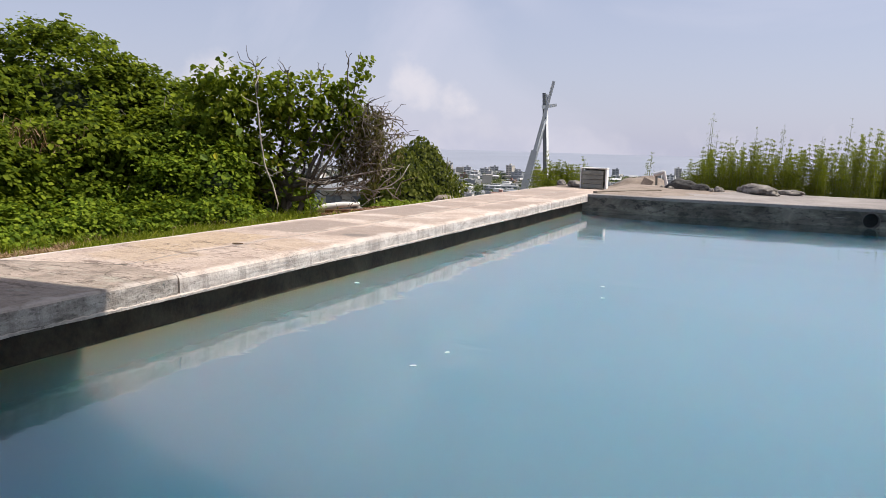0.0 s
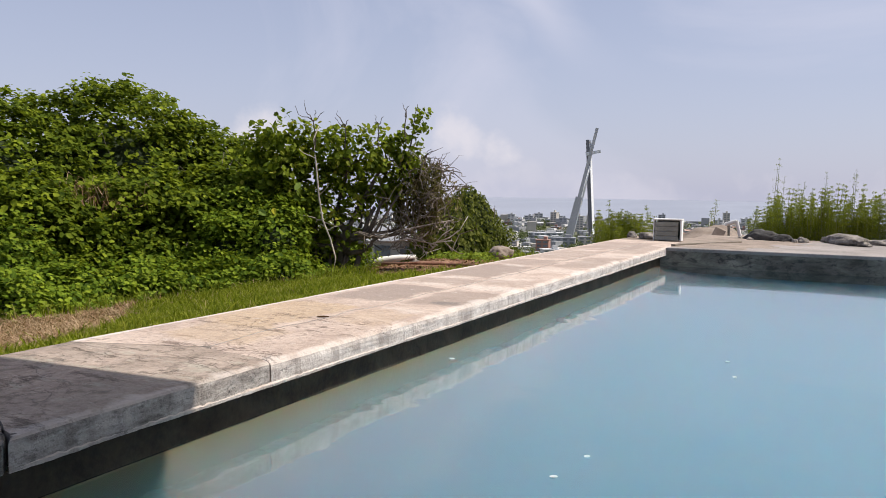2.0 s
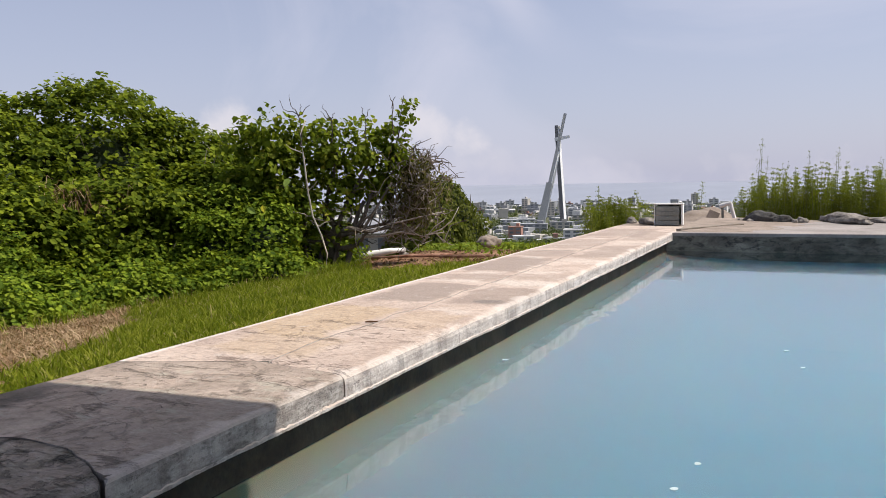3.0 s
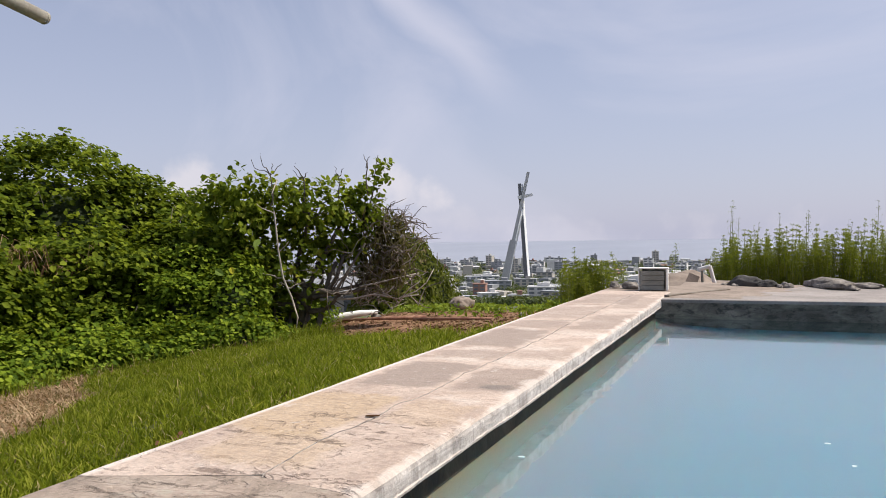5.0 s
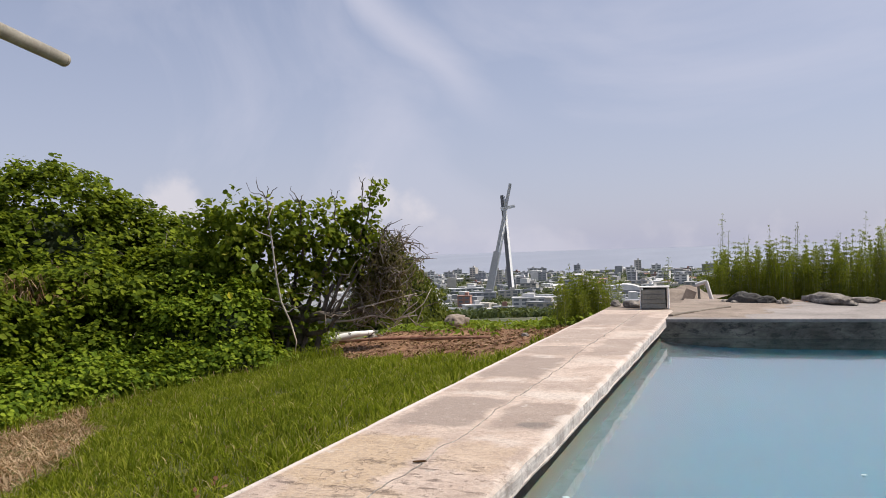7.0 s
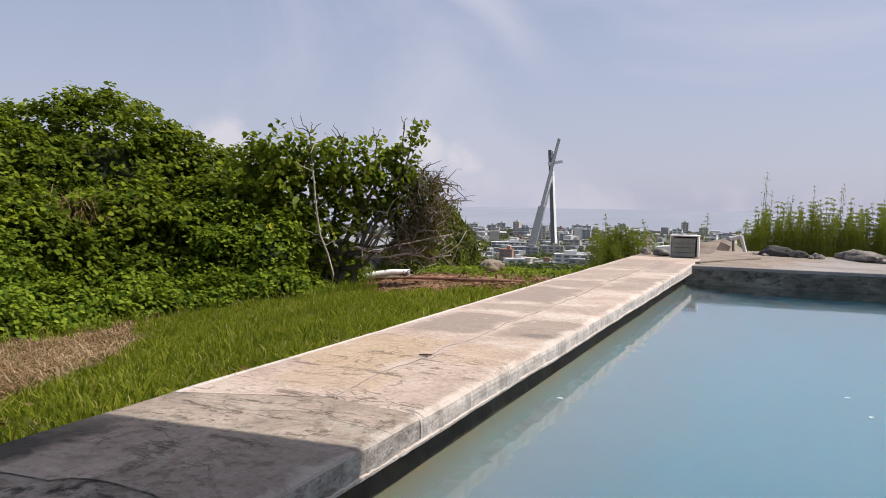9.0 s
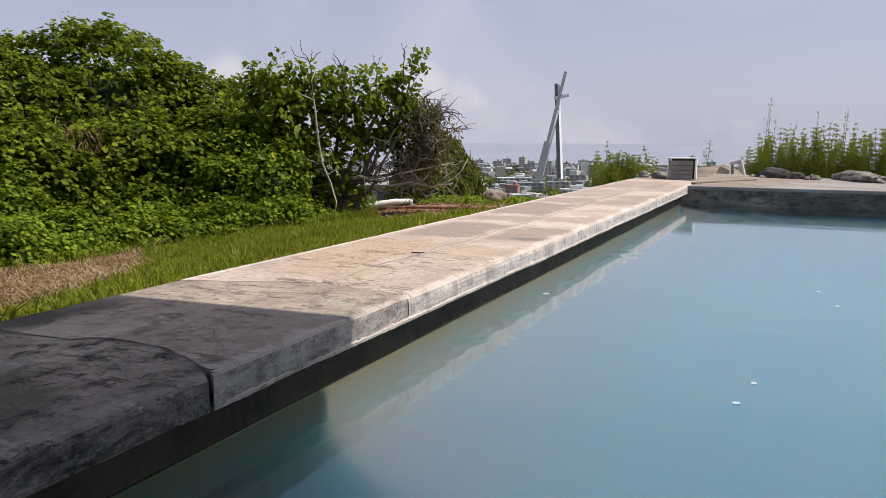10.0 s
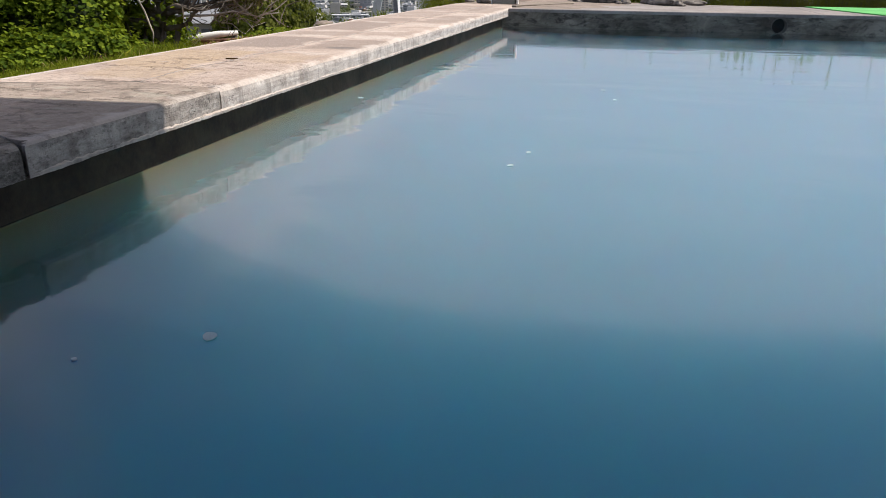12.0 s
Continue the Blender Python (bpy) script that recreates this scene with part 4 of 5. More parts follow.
def branch(rng, a, b, r0, r1, wob=0.12, n=6):
    a, b = Vector(a), Vector(b)
    L = (b - a).length
    pts, rad = [], []
    bend = [Vector(rng.normal(0, 1, 3).tolist()) * wob * L * s for s in (0.55, 0.35, 0.22)]
    for i in range(n + 1):
        t = i / n
        w = bend[0] * math.sin(math.pi * t) + bend[1] * math.sin(2 * math.pi * t) + bend[2] * math.sin(3 * math.pi * t)
        pts.append(a.lerp(b, t) + w)
        rad.append(r0 + (r1 - r0) * t)
    return pts, rad


def tree():
    rng = np.random.default_rng(31)
    o = Vector((-13.13, 17.59, ground_z(-13.13, 17.59) - 0.05))
    root = thing("tree", "broad-leaved tree with a spreading crown and grey crooked limbs", "tree", tuple(o))
    # right: unit along the view's width; back: away from the pool
    right, back = Vector((0.80, 0.60, 0)), Vector((-0.60, 0.80, 0))

    def at(u, h, w=0.0):
        return right * u + back * w + Vector((0, 0, h))

    part("trunk", tube(*branch(rng, (0, 0, -0.1), at(0.12, 1.25), 0.17, 0.13, 0.08), 9), TREEBARK, root, "", True)
    for u, e, r in ((-0.35, -0.15, 0.07), (0.28, 0.9, 0.09), (-0.6, -0.9, 0.05), (0.1, 0.35, 0.06)):
        part("stem", tube(*branch(rng, at(u, -0.1, -0.1), at(e, 1.9, 0.0), r, r * 0.6, 0.1), 7), TREEBARK, root, "", True)
    limbs = [(at(0.1, 1.0), at(-1.0, 2.6, 0.3), 0.09), (at(0.12, 1.2), at(0.2, 3.2, -0.3), 0.10), (at(0.1, 0.9), at(1.3, 2.3, 0.2), 0.09),
             (at(0.1, 0.85), at(1.9, 1.2, -0.2), 0.09), (at(0.0, 0.9), at(-2.1, 3.0, 0.6), 0.08), (at(0.2, 1.1), at(1.7, 3.3, 0.2), 0.08),
             (at(0.05, 0.7), at(-1.5, 1.5, -0.4), 0.07), (at(0.1, 0.6), at(1.2, 1.1, -0.5), 0.08), (at(0.15, 1.0), at(2.3, 1.6, 0.3), 0.06)]
    ends = []
    for i, (a, b, r) in enumerate(limbs):
        pts, rad = branch(rng, a, b, r, 0.03, 0.16, 7)
        limb = part("limb", tube(pts, rad, 7), TREEBARK, root, "", True)
        ends.append(pts)
        for j in range(5):
            k = int(rng.integers(3, len(pts)))
            e = pts[k] + Vector((rng.normal(0, 0.45), rng.normal(0, 0.45), rng.uniform(-0.1, 0.6)))
            part("twig", tube(*branch(rng, pts[k], e, 0.022, 0.006, 0.2, 4), 5), TREEBARK, limb)
    blobs = [(-2.2, 3.6, 0.3, 0.65, 0.65, 620), (-1.5, 3.55, 0, 0.8, 0.7, 900), (-0.6, 3.45, 0.1, 0.85, 0.75, 1000), (0.3, 3.35, 0, 0.85, 0.75, 950), (1.05, 3.4, 0.1, 0.7, 0.72, 720),
             (1.7, 3.5, 0.2, 0.55, 0.65, 420), (2.05, 4.15, 0.2, 0.34, 0.40, 110), (2.15, 4.55, 0.2, 0.32, 0.26, 60), (1.95, 3.0, 0.1, 0.45, 0.5, 260),
             (-1.7, 2.7, 0.0, 0.9, 0.7, 800), (-0.7, 2.6, 0.3, 0.8, 0.7, 700), (0.2, 2.6, 0.2, 0.8, 0.6, 620), (-2.3, 2.3, 0.2, 0.8, 0.7, 620), (-1.4, 2.0, -0.3, 0.8, 0.6, 620), (-0.6, 1.8, -0.2, 0.6, 0.6, 380),
             (-2.3, 1.2, -0.4, 0.7, 0.5, 400), (-1.3, 1.0, -0.3, 0.6, 0.45, 260), (0.9, 2.5, 0.3, 0.7, 0.45, 320), (1.4, 2.7, 0.2, 0.6, 0.5, 340), (-0.5, 0.9, 0.2, 0.5, 0.5, 200), (0.45, 2.0, 0.2, 0.5, 0.45, 240), (1.1, 2.15, 0.3, 0.5, 0.4, 200), (0.05, 1.5, 0.1, 0.5, 0.5, 240), (0.35, 0.9, -0.2, 0.35, 0.4, 120), (-1.9, 1.7, -0.2, 0.8, 0.5, 400)]
    P, Nn = [], []
    for u, h, w, ru, rh, n in blobs:
        # leaf sprays at twig ends
        m = max(3, n // 16)
        q = rng.normal(0, 1, (m, 3))
        q /= np.linalg.norm(q, axis=1, keepdims=True)
        lob = np.array([noise.noise(Vector(v) * 1.7 + Vector((u * 3, h * 3, 0))) for v in q])
        rr = rng.uniform(0.2, 1.0, m) ** 0.6 * (1.0 + 0.45 * lob)
        c = np.array(at(u, h, w)) + q * rr[:, None] * np.array([ru, ru, rh])
        k = 10
        P.append(np.repeat(c, k, 0) + rng.normal(0, 0.10, (m * k, 3)))
        Nn.append(np.repeat(q, k, 0) * 0.4 + np.array([0.2, 0.1, 0.7]))
    P, Nn = np.concatenate(P), np.concatenate(Nn)
    part("crown", mesh_np("crown", *leaf_cloud(rng, P, Nn, (0.10, 0.21), 0.9, 0.8, 0.6), TREELEAF), None, root, "uneven crown of glossy green leaves")
    # top shoot with single leaves
    part("shoot", tube(*branch(rng, at(1.65, 3.0, 0.2), at(2.1, 4.8, 0.2), 0.03, 0.008, 0.06, 6), 6), TREEBARK, root)
    # dark bare forks standing out of the crown
    for stem, tips in (((-0.8, 3.4, 4.2), ((-1.27, 4.6), (-1.02, 4.75), (-0.75, 4.5), (-0.5, 4.48))), ((0.05, 3.5, 4.1), ((-0.22, 4.32), (-0.15, 4.5), (0.15, 4.27))),
                       ((0.95, 3.6, 4.15), ((0.85, 4.42), (1.1, 4.38))), ((1.72, 3.7, 4.4), ((1.62, 4.75), (1.8, 4.7))), ((2.25, 2.9, 3.3), ((2.75, 3.58), (2.45, 3.5), (2.6, 3.15)))):
        a, b = at(stem[0], stem[1], -0.3), at(stem[0], stem[2], -0.35)
        fork = part("bare_twig", tube(*branch(rng, a, b, 0.022, 0.014, 0.05, 5), 6), TREEBARK, root)
        for u, h in tips:
            part("twig_tip", tube(*branch(rng, b, at(u, h, -0.35), 0.015, 0.006, 0.16, 5), 5), TREEBARK, fork)
    # pale crooked branches low in the crown, one long one arching over the ground
    for pts, r in ((((-1.36, 1.66), (-0.95, 1.52), (-0.69, 1.5), (-0.33, 1.26)), 0.030), (((-1.3, 1.82), (-0.9, 1.6), (-0.14, 1.38)), 0.022), (((1.45, 1.26), (1.8, 1.32), (2.25, 1.42), (3.06, 1.58)), 0.026),
                   (((0.41, 0.94), (1.31, 0.95), (1.84, 1.05), (2.63, 0.87)), 0.035), (((2.56, 0.94), (2.95, 1.08), (3.25, 1.3), (3.47, 1.69)), 0.022), (((0.22, 1.0), (0.8, 1.12), (1.1, 1.6), (1.62, 2.4)), 0.06)):
        part("low_branch", tube([at(u, h, -0.45) for u, h in pts], [r * (1 - 0.2 * k) for k in range(len(pts))], 7), TREEBARK if r > 0.05 else DEADWOOD, root, "" if r > 0.05 else "pale bare branch", True)
    # fine dead twigs crossing the open space beside the trunk
    for i in range(46):
        a = at(rng.uniform(0.2, 2.0), rng.uniform(0.5, 2.3), rng.uniform(-0.6, 0.4))
        b = a + at(rng.normal(0.15, 0.45), rng.normal(0.1, 0.35), rng.normal(0, 0.3))
        part("dead_twig", tube(*branch(rng, a, b, 0.014, 0.005, 0.22, 5), 5), DEADWOOD if i % 4 == 0 else BARK, root)
    # a few large yellowing leaves at the edge of the crown
    for u, h, size in ((-1.75, 1.83, 0.20), (-1.15, 2.47, 0.26), (-1.49, 1.29, 0.34), (-2.05, 1.79, 0.26)):
        v, f = leaf_cloud(rng, np.array([tuple(at(u, h, -1.75))]), np.array([(0.4, -0.8, 0.3)]), (size, size), 0.75, 1.5, 0.1)
        part("large_leaf", mesh_np("large_leaf", v, f, YELLOWLEAF if size < 0.21 else PALELEAF), None, root, "yellow leaf" if size < 0.21 else "pale green drooping leaf")
    return root


tree()


def dead_thicket():
    """A tangle of dead grey branches at the tree's open side."""
    rng = np.random.default_rng(44)
    o = Vector((-11.35, 18.95, ground_z(-11.35, 18.95) - 0.05))
    root = thing("dead_shrub", "tangled dead shrub of bare grey-brown branches", "shrub", tuple(o))
    for i in range(190):
        a = Vector((min(0.7, max(-0.9, rng.normal(0, 0.55))), min(0.5, max(-0.6, rng.normal(0, 0.4))), rng.uniform(0.6, 3.0)))
        ang = rng.uniform(0, 2 * math.pi)
        L = rng.uniform(0.5, 1.2)
        b = a + Vector((math.cos(ang) * L * 0.8, math.sin(ang) * L * 0.5, rng.uniform(-0.35, 0.9)))
        b.z = min(max(b.z, 0.15), 3.45 - 0.75 * max(0.0, 0.8 * b.x + 0.6 * b.y))
        pts, rad = branch(rng, a, b, 0.021, 0.005, 0.25, 6)
        bough = part("branch", tube(pts, rad, 5), DEADWOOD if i % 4 == 0 else BARK, root)
        if i % 2 == 0:
            e = pts[3] + Vector((rng.normal(0, 0.25), rng.normal(0, 0.25), rng.uniform(-0.1, 0.4)))
            part("twig", tube(*branch(rng, pts[3], e, 0.012, 0.004, 0.2, 4), 4), BARK, bough)
    # withered leaves hanging in the tangle
    n = 4200
    P = rng.normal(0, 1, (n, 3))
    P *= (rng.uniform(0, 1, n) ** 0.45 / np.linalg.norm(P, axis=1))[:, None]
    P = P * np.array([1.0, 0.75, 1.25]) * (1 + 0.25 * np.sin(P[:, :1] * 7 + P[:, 1:2] * 5)) + np.array([-0.05, 0.1, 2.1])
    P = P[P[:, 2] < 3.3 - 0.8 * np.maximum(0, 0.8 * P[:, 0] + 0.6 * P[:, 1])]
    n = len(P)
    part("withered_leaves", mesh_np("withered_leaves", *leaf_cloud(rng, P, np.tile((0.1, 0.1, 0.5), (n, 1)), (0.07, 0.17), 0.42, 1.6, 0.9), WITHERED), None, root)


dead_thicket()


def sapling():
    """A bare pale stem in front of the crown."""
    rng = np.random.default_rng(5)
    o = Vector((-12.74, 16.50, ground_z(-12.74, 16.50)))
    root = thing("bare_sapling", "bare pale sapling stem with forked dead twigs", "sapling", tuple(o))
    right = Vector((0.80, 0.60, 0))

    def at(u, h):
        return right * u + Vector((0, 0, h))

    pts = [at(0.08, -0.1), at(0.14, 0.50), at(0.0, 1.01), at(-0.20, 1.50), at(-0.30, 2.15), at(-0.38, 3.05), at(-0.43, 3.58), at(-0.30, 3.95)]
    stem = part("stem", tube(pts, [0.022, 0.022, 0.023, 0.024, 0.023, 0.021, 0.019, 0.013], 8), DEADWOOD, root, "", True)
    for a, b in (((-0.38, 3.1), (-0.80, 3.35)), ((-0.2, 1.5), (-0.95, 1.75)), ((-0.1, 1.25), (0.3, 1.38)), ((-0.29, 2.1), (-0.05, 2.4))):
        part("twig", tube(*branch(rng, at(*a), at(*b), 0.016, 0.006, 0.12, 5), 6), DEADWOOD, stem)


sapling()


def cone_tree(x, y, top, R, n, seed, label):
    rng = np.random.default_rng(seed)
    o = (x, y, ground_z(x, y) - 0.2)
    root = thing("tree", label, "tree", o)
    H = top - o[2]
    part("trunk", tube([(0, 0, -0.3), (0.1, 0, H * 0.5), (0, 0, H * 0.9)], [0.22, 0.14, 0.03], 8), BARK, root)
    h = 1 - np.sqrt(rng.uniform(0, 1, n))
    a = rng.uniform(0, 2 * np.pi, n)
    r = R * (1 - h) ** 0.62 * rng.uniform(0.75, 1.06, n)
    w = np.array([noise.noise(Vector((math.cos(q) * 2, math.sin(q) * 2, z * 6))) for q, z in zip(a, h)])
    r *= 1 + 0.25 * w
    P = np.stack([r * np.cos(a), r * np.sin(a), 0.2 + h * (H - 0.2)], 1)
    Nn = np.stack([np.cos(a), np.sin(a), np.full(n, 0.5)], 1)
    part("crown", mesh_np("crown", *leaf_cloud(rng, P, Nn, (0.28, 0.55), 0.7, 0.8, 0.5), CONELEAF), None, root)
    rings = [(R * 0.85 * (1 - t) ** 0.62 + 0.02, 0.1 + t * H * 0.94) for t in (0, 0.15, 0.3, 0.45, 0.6, 0.75, 0.88, 0.97)]
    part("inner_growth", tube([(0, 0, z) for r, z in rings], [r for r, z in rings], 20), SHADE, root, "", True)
    for i in range(12):
        k = int(rng.integers(n))
        b = Vector(P[k])
        part("dead_spike", tube([b, b + Vector((0, 0, rng.uniform(0.5, 1.4)))], [0.06, 0.02], 5), BARK, root)


cone_tree(-40.1, 80.5, 1.5, 6.1, 9000, 51, "dark olive conical tree further down the slope")
cone_tree(-32.8, 61.9, 0.2, 4.2, 6000, 52, "low rounded olive scrub tree down the slope")


def bamboo_clump(seed, height, width, stems, leaves):
    rng = np.random.default_rng(seed)
    root = thing("bamboo", "feathery light green young bamboo clump", "bamboo", group="bamboo hedge")
    P = []
    for i in range(stems):
        x, y = rng.normal(0, width * 0.45), rng.normal(0, 0.25)
        h = height * rng.uniform(0.55, 1.05) ** 0.8
        lx, ly = rng.normal(0, 0.10), rng.normal(0, 0.10)
        pts = [Vector((x + lx * t * t, y + ly * t * t, h * t)) for t in (0, 0.35, 0.7, 1.0)]
        part("cane", tube(pts, [0.014, 0.011, 0.008, 0.003], 5), STEM, root)
        m = int(leaves / stems)
        t = rng.uniform(0.05, 1.0, m)
        # whorls up the cane
        t = 0.45 * np.round(t * 13) / 13 + 0.55 * t
        sp = 0.17 * (1.05 - t) ** 1.3 + 0.030
        P.append(np.stack([x + lx * t * t + rng.normal(0, 1, m) * sp, y + ly * t * t + rng.normal(0, 1, m) * sp, h * t], 1))
    P = np.concatenate(P)
    part("leaves", mesh_np("leaves", *leaf_cloud(rng, P, np.tile((0.3, -0.5, 0.5), (len(P), 1)), (0.04, 0.09), 0.26, 0.2, 0.8), BAMBOO), None, root)
    return root


protos = [bamboo_clump(60 + i, 2.2 + 0.14 * i, 0.46, 20, 8000) for i in range(5)]
rng = np.random.default_rng(9)
k = 0
for row, y0, x0, step in ((0, 28.9, -3.4, 0.62), (1, 29.7, -3.0, 0.8)):
    x = x0
    while x < 10.5:
        y = y0 + rng.normal(0, 0.25) - 0.10 * max(0, x)
        src = protos[k % 5]
        tall = 0.86 + 0.030 * min(max(x + 3.4, 0), 8)
        s = rng.uniform(0.86, 1.08) * min(tall, 1.2)
        z = ground_z(x, y) - 0.03
        m = pose(x, y, z, 0, 0, float(rng.uniform(0, 360)))
        if k < 5:
            src.matrix_basis = m @ Matrix.Diagonal((1, 1, s * 0.94, 1))
        else:
            c = copy_thing(src, m)
            c.scale = (1, 1, s * 0.94)
        k += 1
        x += step * rng.uniform(0.8, 1.2)
# thin taller sprays and the lone ones towards the corner
for x, y, h, sd in ((-3.0, 29.3, 3.2, 81), (-2.8, 29.5, 2.9, 82), (-0.55, 29.2, 3.0, 83), (4.3, 28.2, 3.3, 84), (-2.2, 29.0, 2.8, 85), (-1.4, 29.3, 3.1, 86), (0.6, 29.0, 3.4, 87), (1.5, 28.9, 3.3, 88), (2.6, 28.6, 3.2, 89), (3.5, 28.5, 3.5, 90), (5.4, 28.3, 3.4, 71), (6.4, 28.2, 3.6, 72), (7.6, 28.1, 3.5, 73)):
    c = bamboo_clump(sd, h * 1.06, 0.10, 2, 230)
    c.matrix_basis = pose(x, y, ground_z(x, y))
for x, y, h, w, sd in ((-6.75, 22.8, 1.5, 0.75, 91), (-6.3, 22.9, 1.35, 0.7, 92), (-7.0, 22.6, 1.4, 0.55, 95), (-4.75, 27.2, 2.0, 0.14, 93), (-7.15, 22.75, 2.0, 0.08, 94), (-5.85, 22.9, 1.75, 0.08, 96)):
    c = bamboo_clump(sd, h, w, 24 if w > 0.5 else 2, 6200 if w > 0.5 else 300)
    c.matrix_basis = pose(x, y, ground_z(x, y) - 0.03)


# ---- grass, straw, weeds ----
def scatter(rng, n, x0, x1, y0, y1, keep):
    x, y = rng.uniform(x0, x1, n), rng.uniform(y0, y1, n)
    ok = np.array([keep(a, b) for a, b in zip(x, y)])
    x, y = x[ok], y[ok]
    return np.stack([x, y, [ground_z(a, b) for a, b in zip(x, y)]], 1)


def straw_at(x, y):
    return x < (-7.6 - 0.62 * (y - 4) if y < 7 else -9.46 - 0.98 * (y - 7)) + 0.6 * noise.noise(Vector((x * 0.6, y * 0.6, 7)))


def earth_at(x, y):
    return y + 0.45 * x - 0.7 * max(0.0, -7.0 - x) > 8.6 + 1.6 * noise.noise(Vector((x * 0.5, y * 0.5, 3)))


rng = np.random.default_rng(3)
p = scatter(rng, 240000, -16, X_OUT - 0.02, 0.5, 16.5, lambda x, y: not straw_at(x, y) and not earth_at(x, y) and rng.uniform() < 0.68 + 0.8 * noise.noise(Vector((x * 1.1, y * 1.1, 1))) + 0.6 * noise.noise(Vector((x * 4, y * 4, 1))))
g = part("grass", mesh_np("grass", *blades(rng, p, (0.035, 0.125), 0.008, 0.75), GRASS), None)
tagged(g, "short lush green grass beside the coping", "grass", kind="stuff")
p = scatter(rng, 64000, -18, -5.2, 1.0, 14.5, lambda x, y: straw_at(x, y))
g = part("straw", mesh_np("straw", *blades(rng, p, (0.04, 0.19), 0.010, 1.9, 1.25), STRAW), None)
tagged(g, "dry cut straw strewn along the bushes", "straw", kind="stuff")
p = scatter(rng, 5000, -14, X_OUT - 0.05, 11, 26, lambda x, y: earth_at(x, y) and noise.noise(Vector((x * 0.7, y * 0.7, 5))) > 0.12)
g = part("dry_grass", mesh_np("dry_grass", *blades(rng, p, (0.05, 0.16), 0.008, 1.2, 0.9), STRAW), None)
tagged(g, "sparse dry grass on the bare earth", "grass", kind="stuff")
p = scatter(rng, 6000, -16, -5.2, 21.5, 29.5, lambda x, y: noise.noise(Vector((x * 0.5, y * 0.5, 9))) > -0.1 and y > 22.3 - 0.25 * (x + 12))
p[:, 2] += rng.uniform(0.02, 0.28, len(p))
g = part("weeds", mesh_np("weeds", *leaf_cloud(rng, p, np.tile((0.1, 0, 0.8), (len(p), 1)), (0.08, 0.2), 0.7, 0.3, 0.5), WEED), None)
tagged(g, "low bright green weeds along the edge of the slope", "weeds", kind="stuff")
def hedge_foot(x, y):
    """Distance outwards from the nearest bush's foot, in bush radii."""
    return min(math.hypot((x - at[0]) / rx, (y - at[1]) / ry) for at, rx, ry, top, n, seed in HEDGE)


p = scatter(rng, 16000, -16.5, -10.8, 4.5, 17.6, lambda x, y: 0.85 < hedge_foot(x, y) < 1.30 + 0.5 * noise.noise(Vector((x * 0.8, y * 0.8, 41))) and noise.noise(Vector((x * 1.7, y * 1.7, 43))) > -0.2 or (-14.4 < x < -11.6 and 14.6 < y < 17.3))
g = part("tall_grass", mesh_np("tall_grass", *blades(rng, p, (0.12, 0.42), 0.011, 0.45), GRASS), None)
tagged(g, "taller grass at the foot of the bushes and tree", "grass", kind="stuff")
p = scatter(rng, 22000, -17, -6.5, 3.5, 17.6, lambda x, y: 0.95 < hedge_foot(x, y) < 1.45 + 0.6 * noise.noise(Vector((x * 0.9, y * 0.9, 51))) and noise.noise(Vector((x * 1.9, y * 1.9, 53))) > 0.0)
p[:, 2] += rng.uniform(0.02, 0.26, len(p))
g = part("weeds", mesh_np("weeds", *leaf_cloud(rng, p, np.tile((0.15, 0.05, 0.8), (len(p), 1)), (0.05, 0.12), 0.6, 0.3, 0.5), WEED), None)
tagged(g, "small leafy weeds where the lawn meets the bushes", "weeds", kind="stuff")
p = scatter(rng, 5200, -16, -6.0, 3.5, 17.0, lambda x, y: 0.9 < hedge_foot(x, y) < 1.7 and noise.noise(Vector((x * 1.2, y * 1.2, 61))) > 0.05)
g = part("dry_stalks", mesh_np("dry_stalks", *blades(rng, p, (0.10, 0.34), 0.008, 0.8, 1.0), STRAW), None)
tagged(g, "thin dry stalks standing in the grass by the bushes", "grass", kind="stuff")
p = scatter(rng, 9000, -15, X_OUT - 0.05, 11.5, 24.5, lambda x, y: earth_at(x, y) and noise.noise(Vector((x * 0.9, y * 0.9, 15))) > -0.25)
p[:, 2] += 0.015
g = part("leaf_litter", mesh_np("leaf_litter", *leaf_cloud(rng, p, np.tile((0, 0, 1.0), (len(p), 1)), (0.05, 0.13), 0.6, 0.0, 0.35), LITTER), None)
tagged(g, "brown dead leaves and chips littering the earth", "leaf litter", kind="stuff")

rng = np.random.default_rng(77)
p = rng.normal(0, 1, (260, 3)) * np.array([0.55, 0.55, 0.2]) + np.array([-17.9, 13.4, 0.35])
g = part("dry_grass", mesh_np("dry_grass", *blades(rng, p, (0.35, 0.95), 0.016, 0.8, 1.3), STRAW), None)
tagged(g, "pale dry grass tuft growing out of the bushes", "grass", kind="stuff")
p = scatter(rng, 1600, -15, X_OUT - 0.05, 0.5, 14.5, lambda x, y: not straw_at(x, y) and not earth_at(x, y) and noise.noise(Vector((x * 1.3, y * 1.3, 25))) > 0.0)
p[:, 2] += 0.045
g = part("dead_leaves", mesh_np("dead_leaves", *leaf_cloud(rng, p, np.tile((0, 0, 1.0), (len(p), 1)), (0.03, 0.08), 0.55, 0.0, 0.6), LITTER), None)
tagged(g, "brown dead leaves caught in the grass", "leaf litter", kind="stuff")
p = scatter(rng, 46000, -15, X_OUT - 0.03, 1.5, 15.5, lambda x, y: not straw_at(x, y) and not earth_at(x, y) and noise.noise(Vector((x * 2.2, y * 2.2, 31))) > 0.12)
g = part("grass_tufts", mesh_np("grass_tufts", *blades(rng, p, (0.08, 0.24), 0.010, 0.5), GRASS), None)
tagged(g, "taller tufts of green grass in the lawn", "grass", kind="stuff")


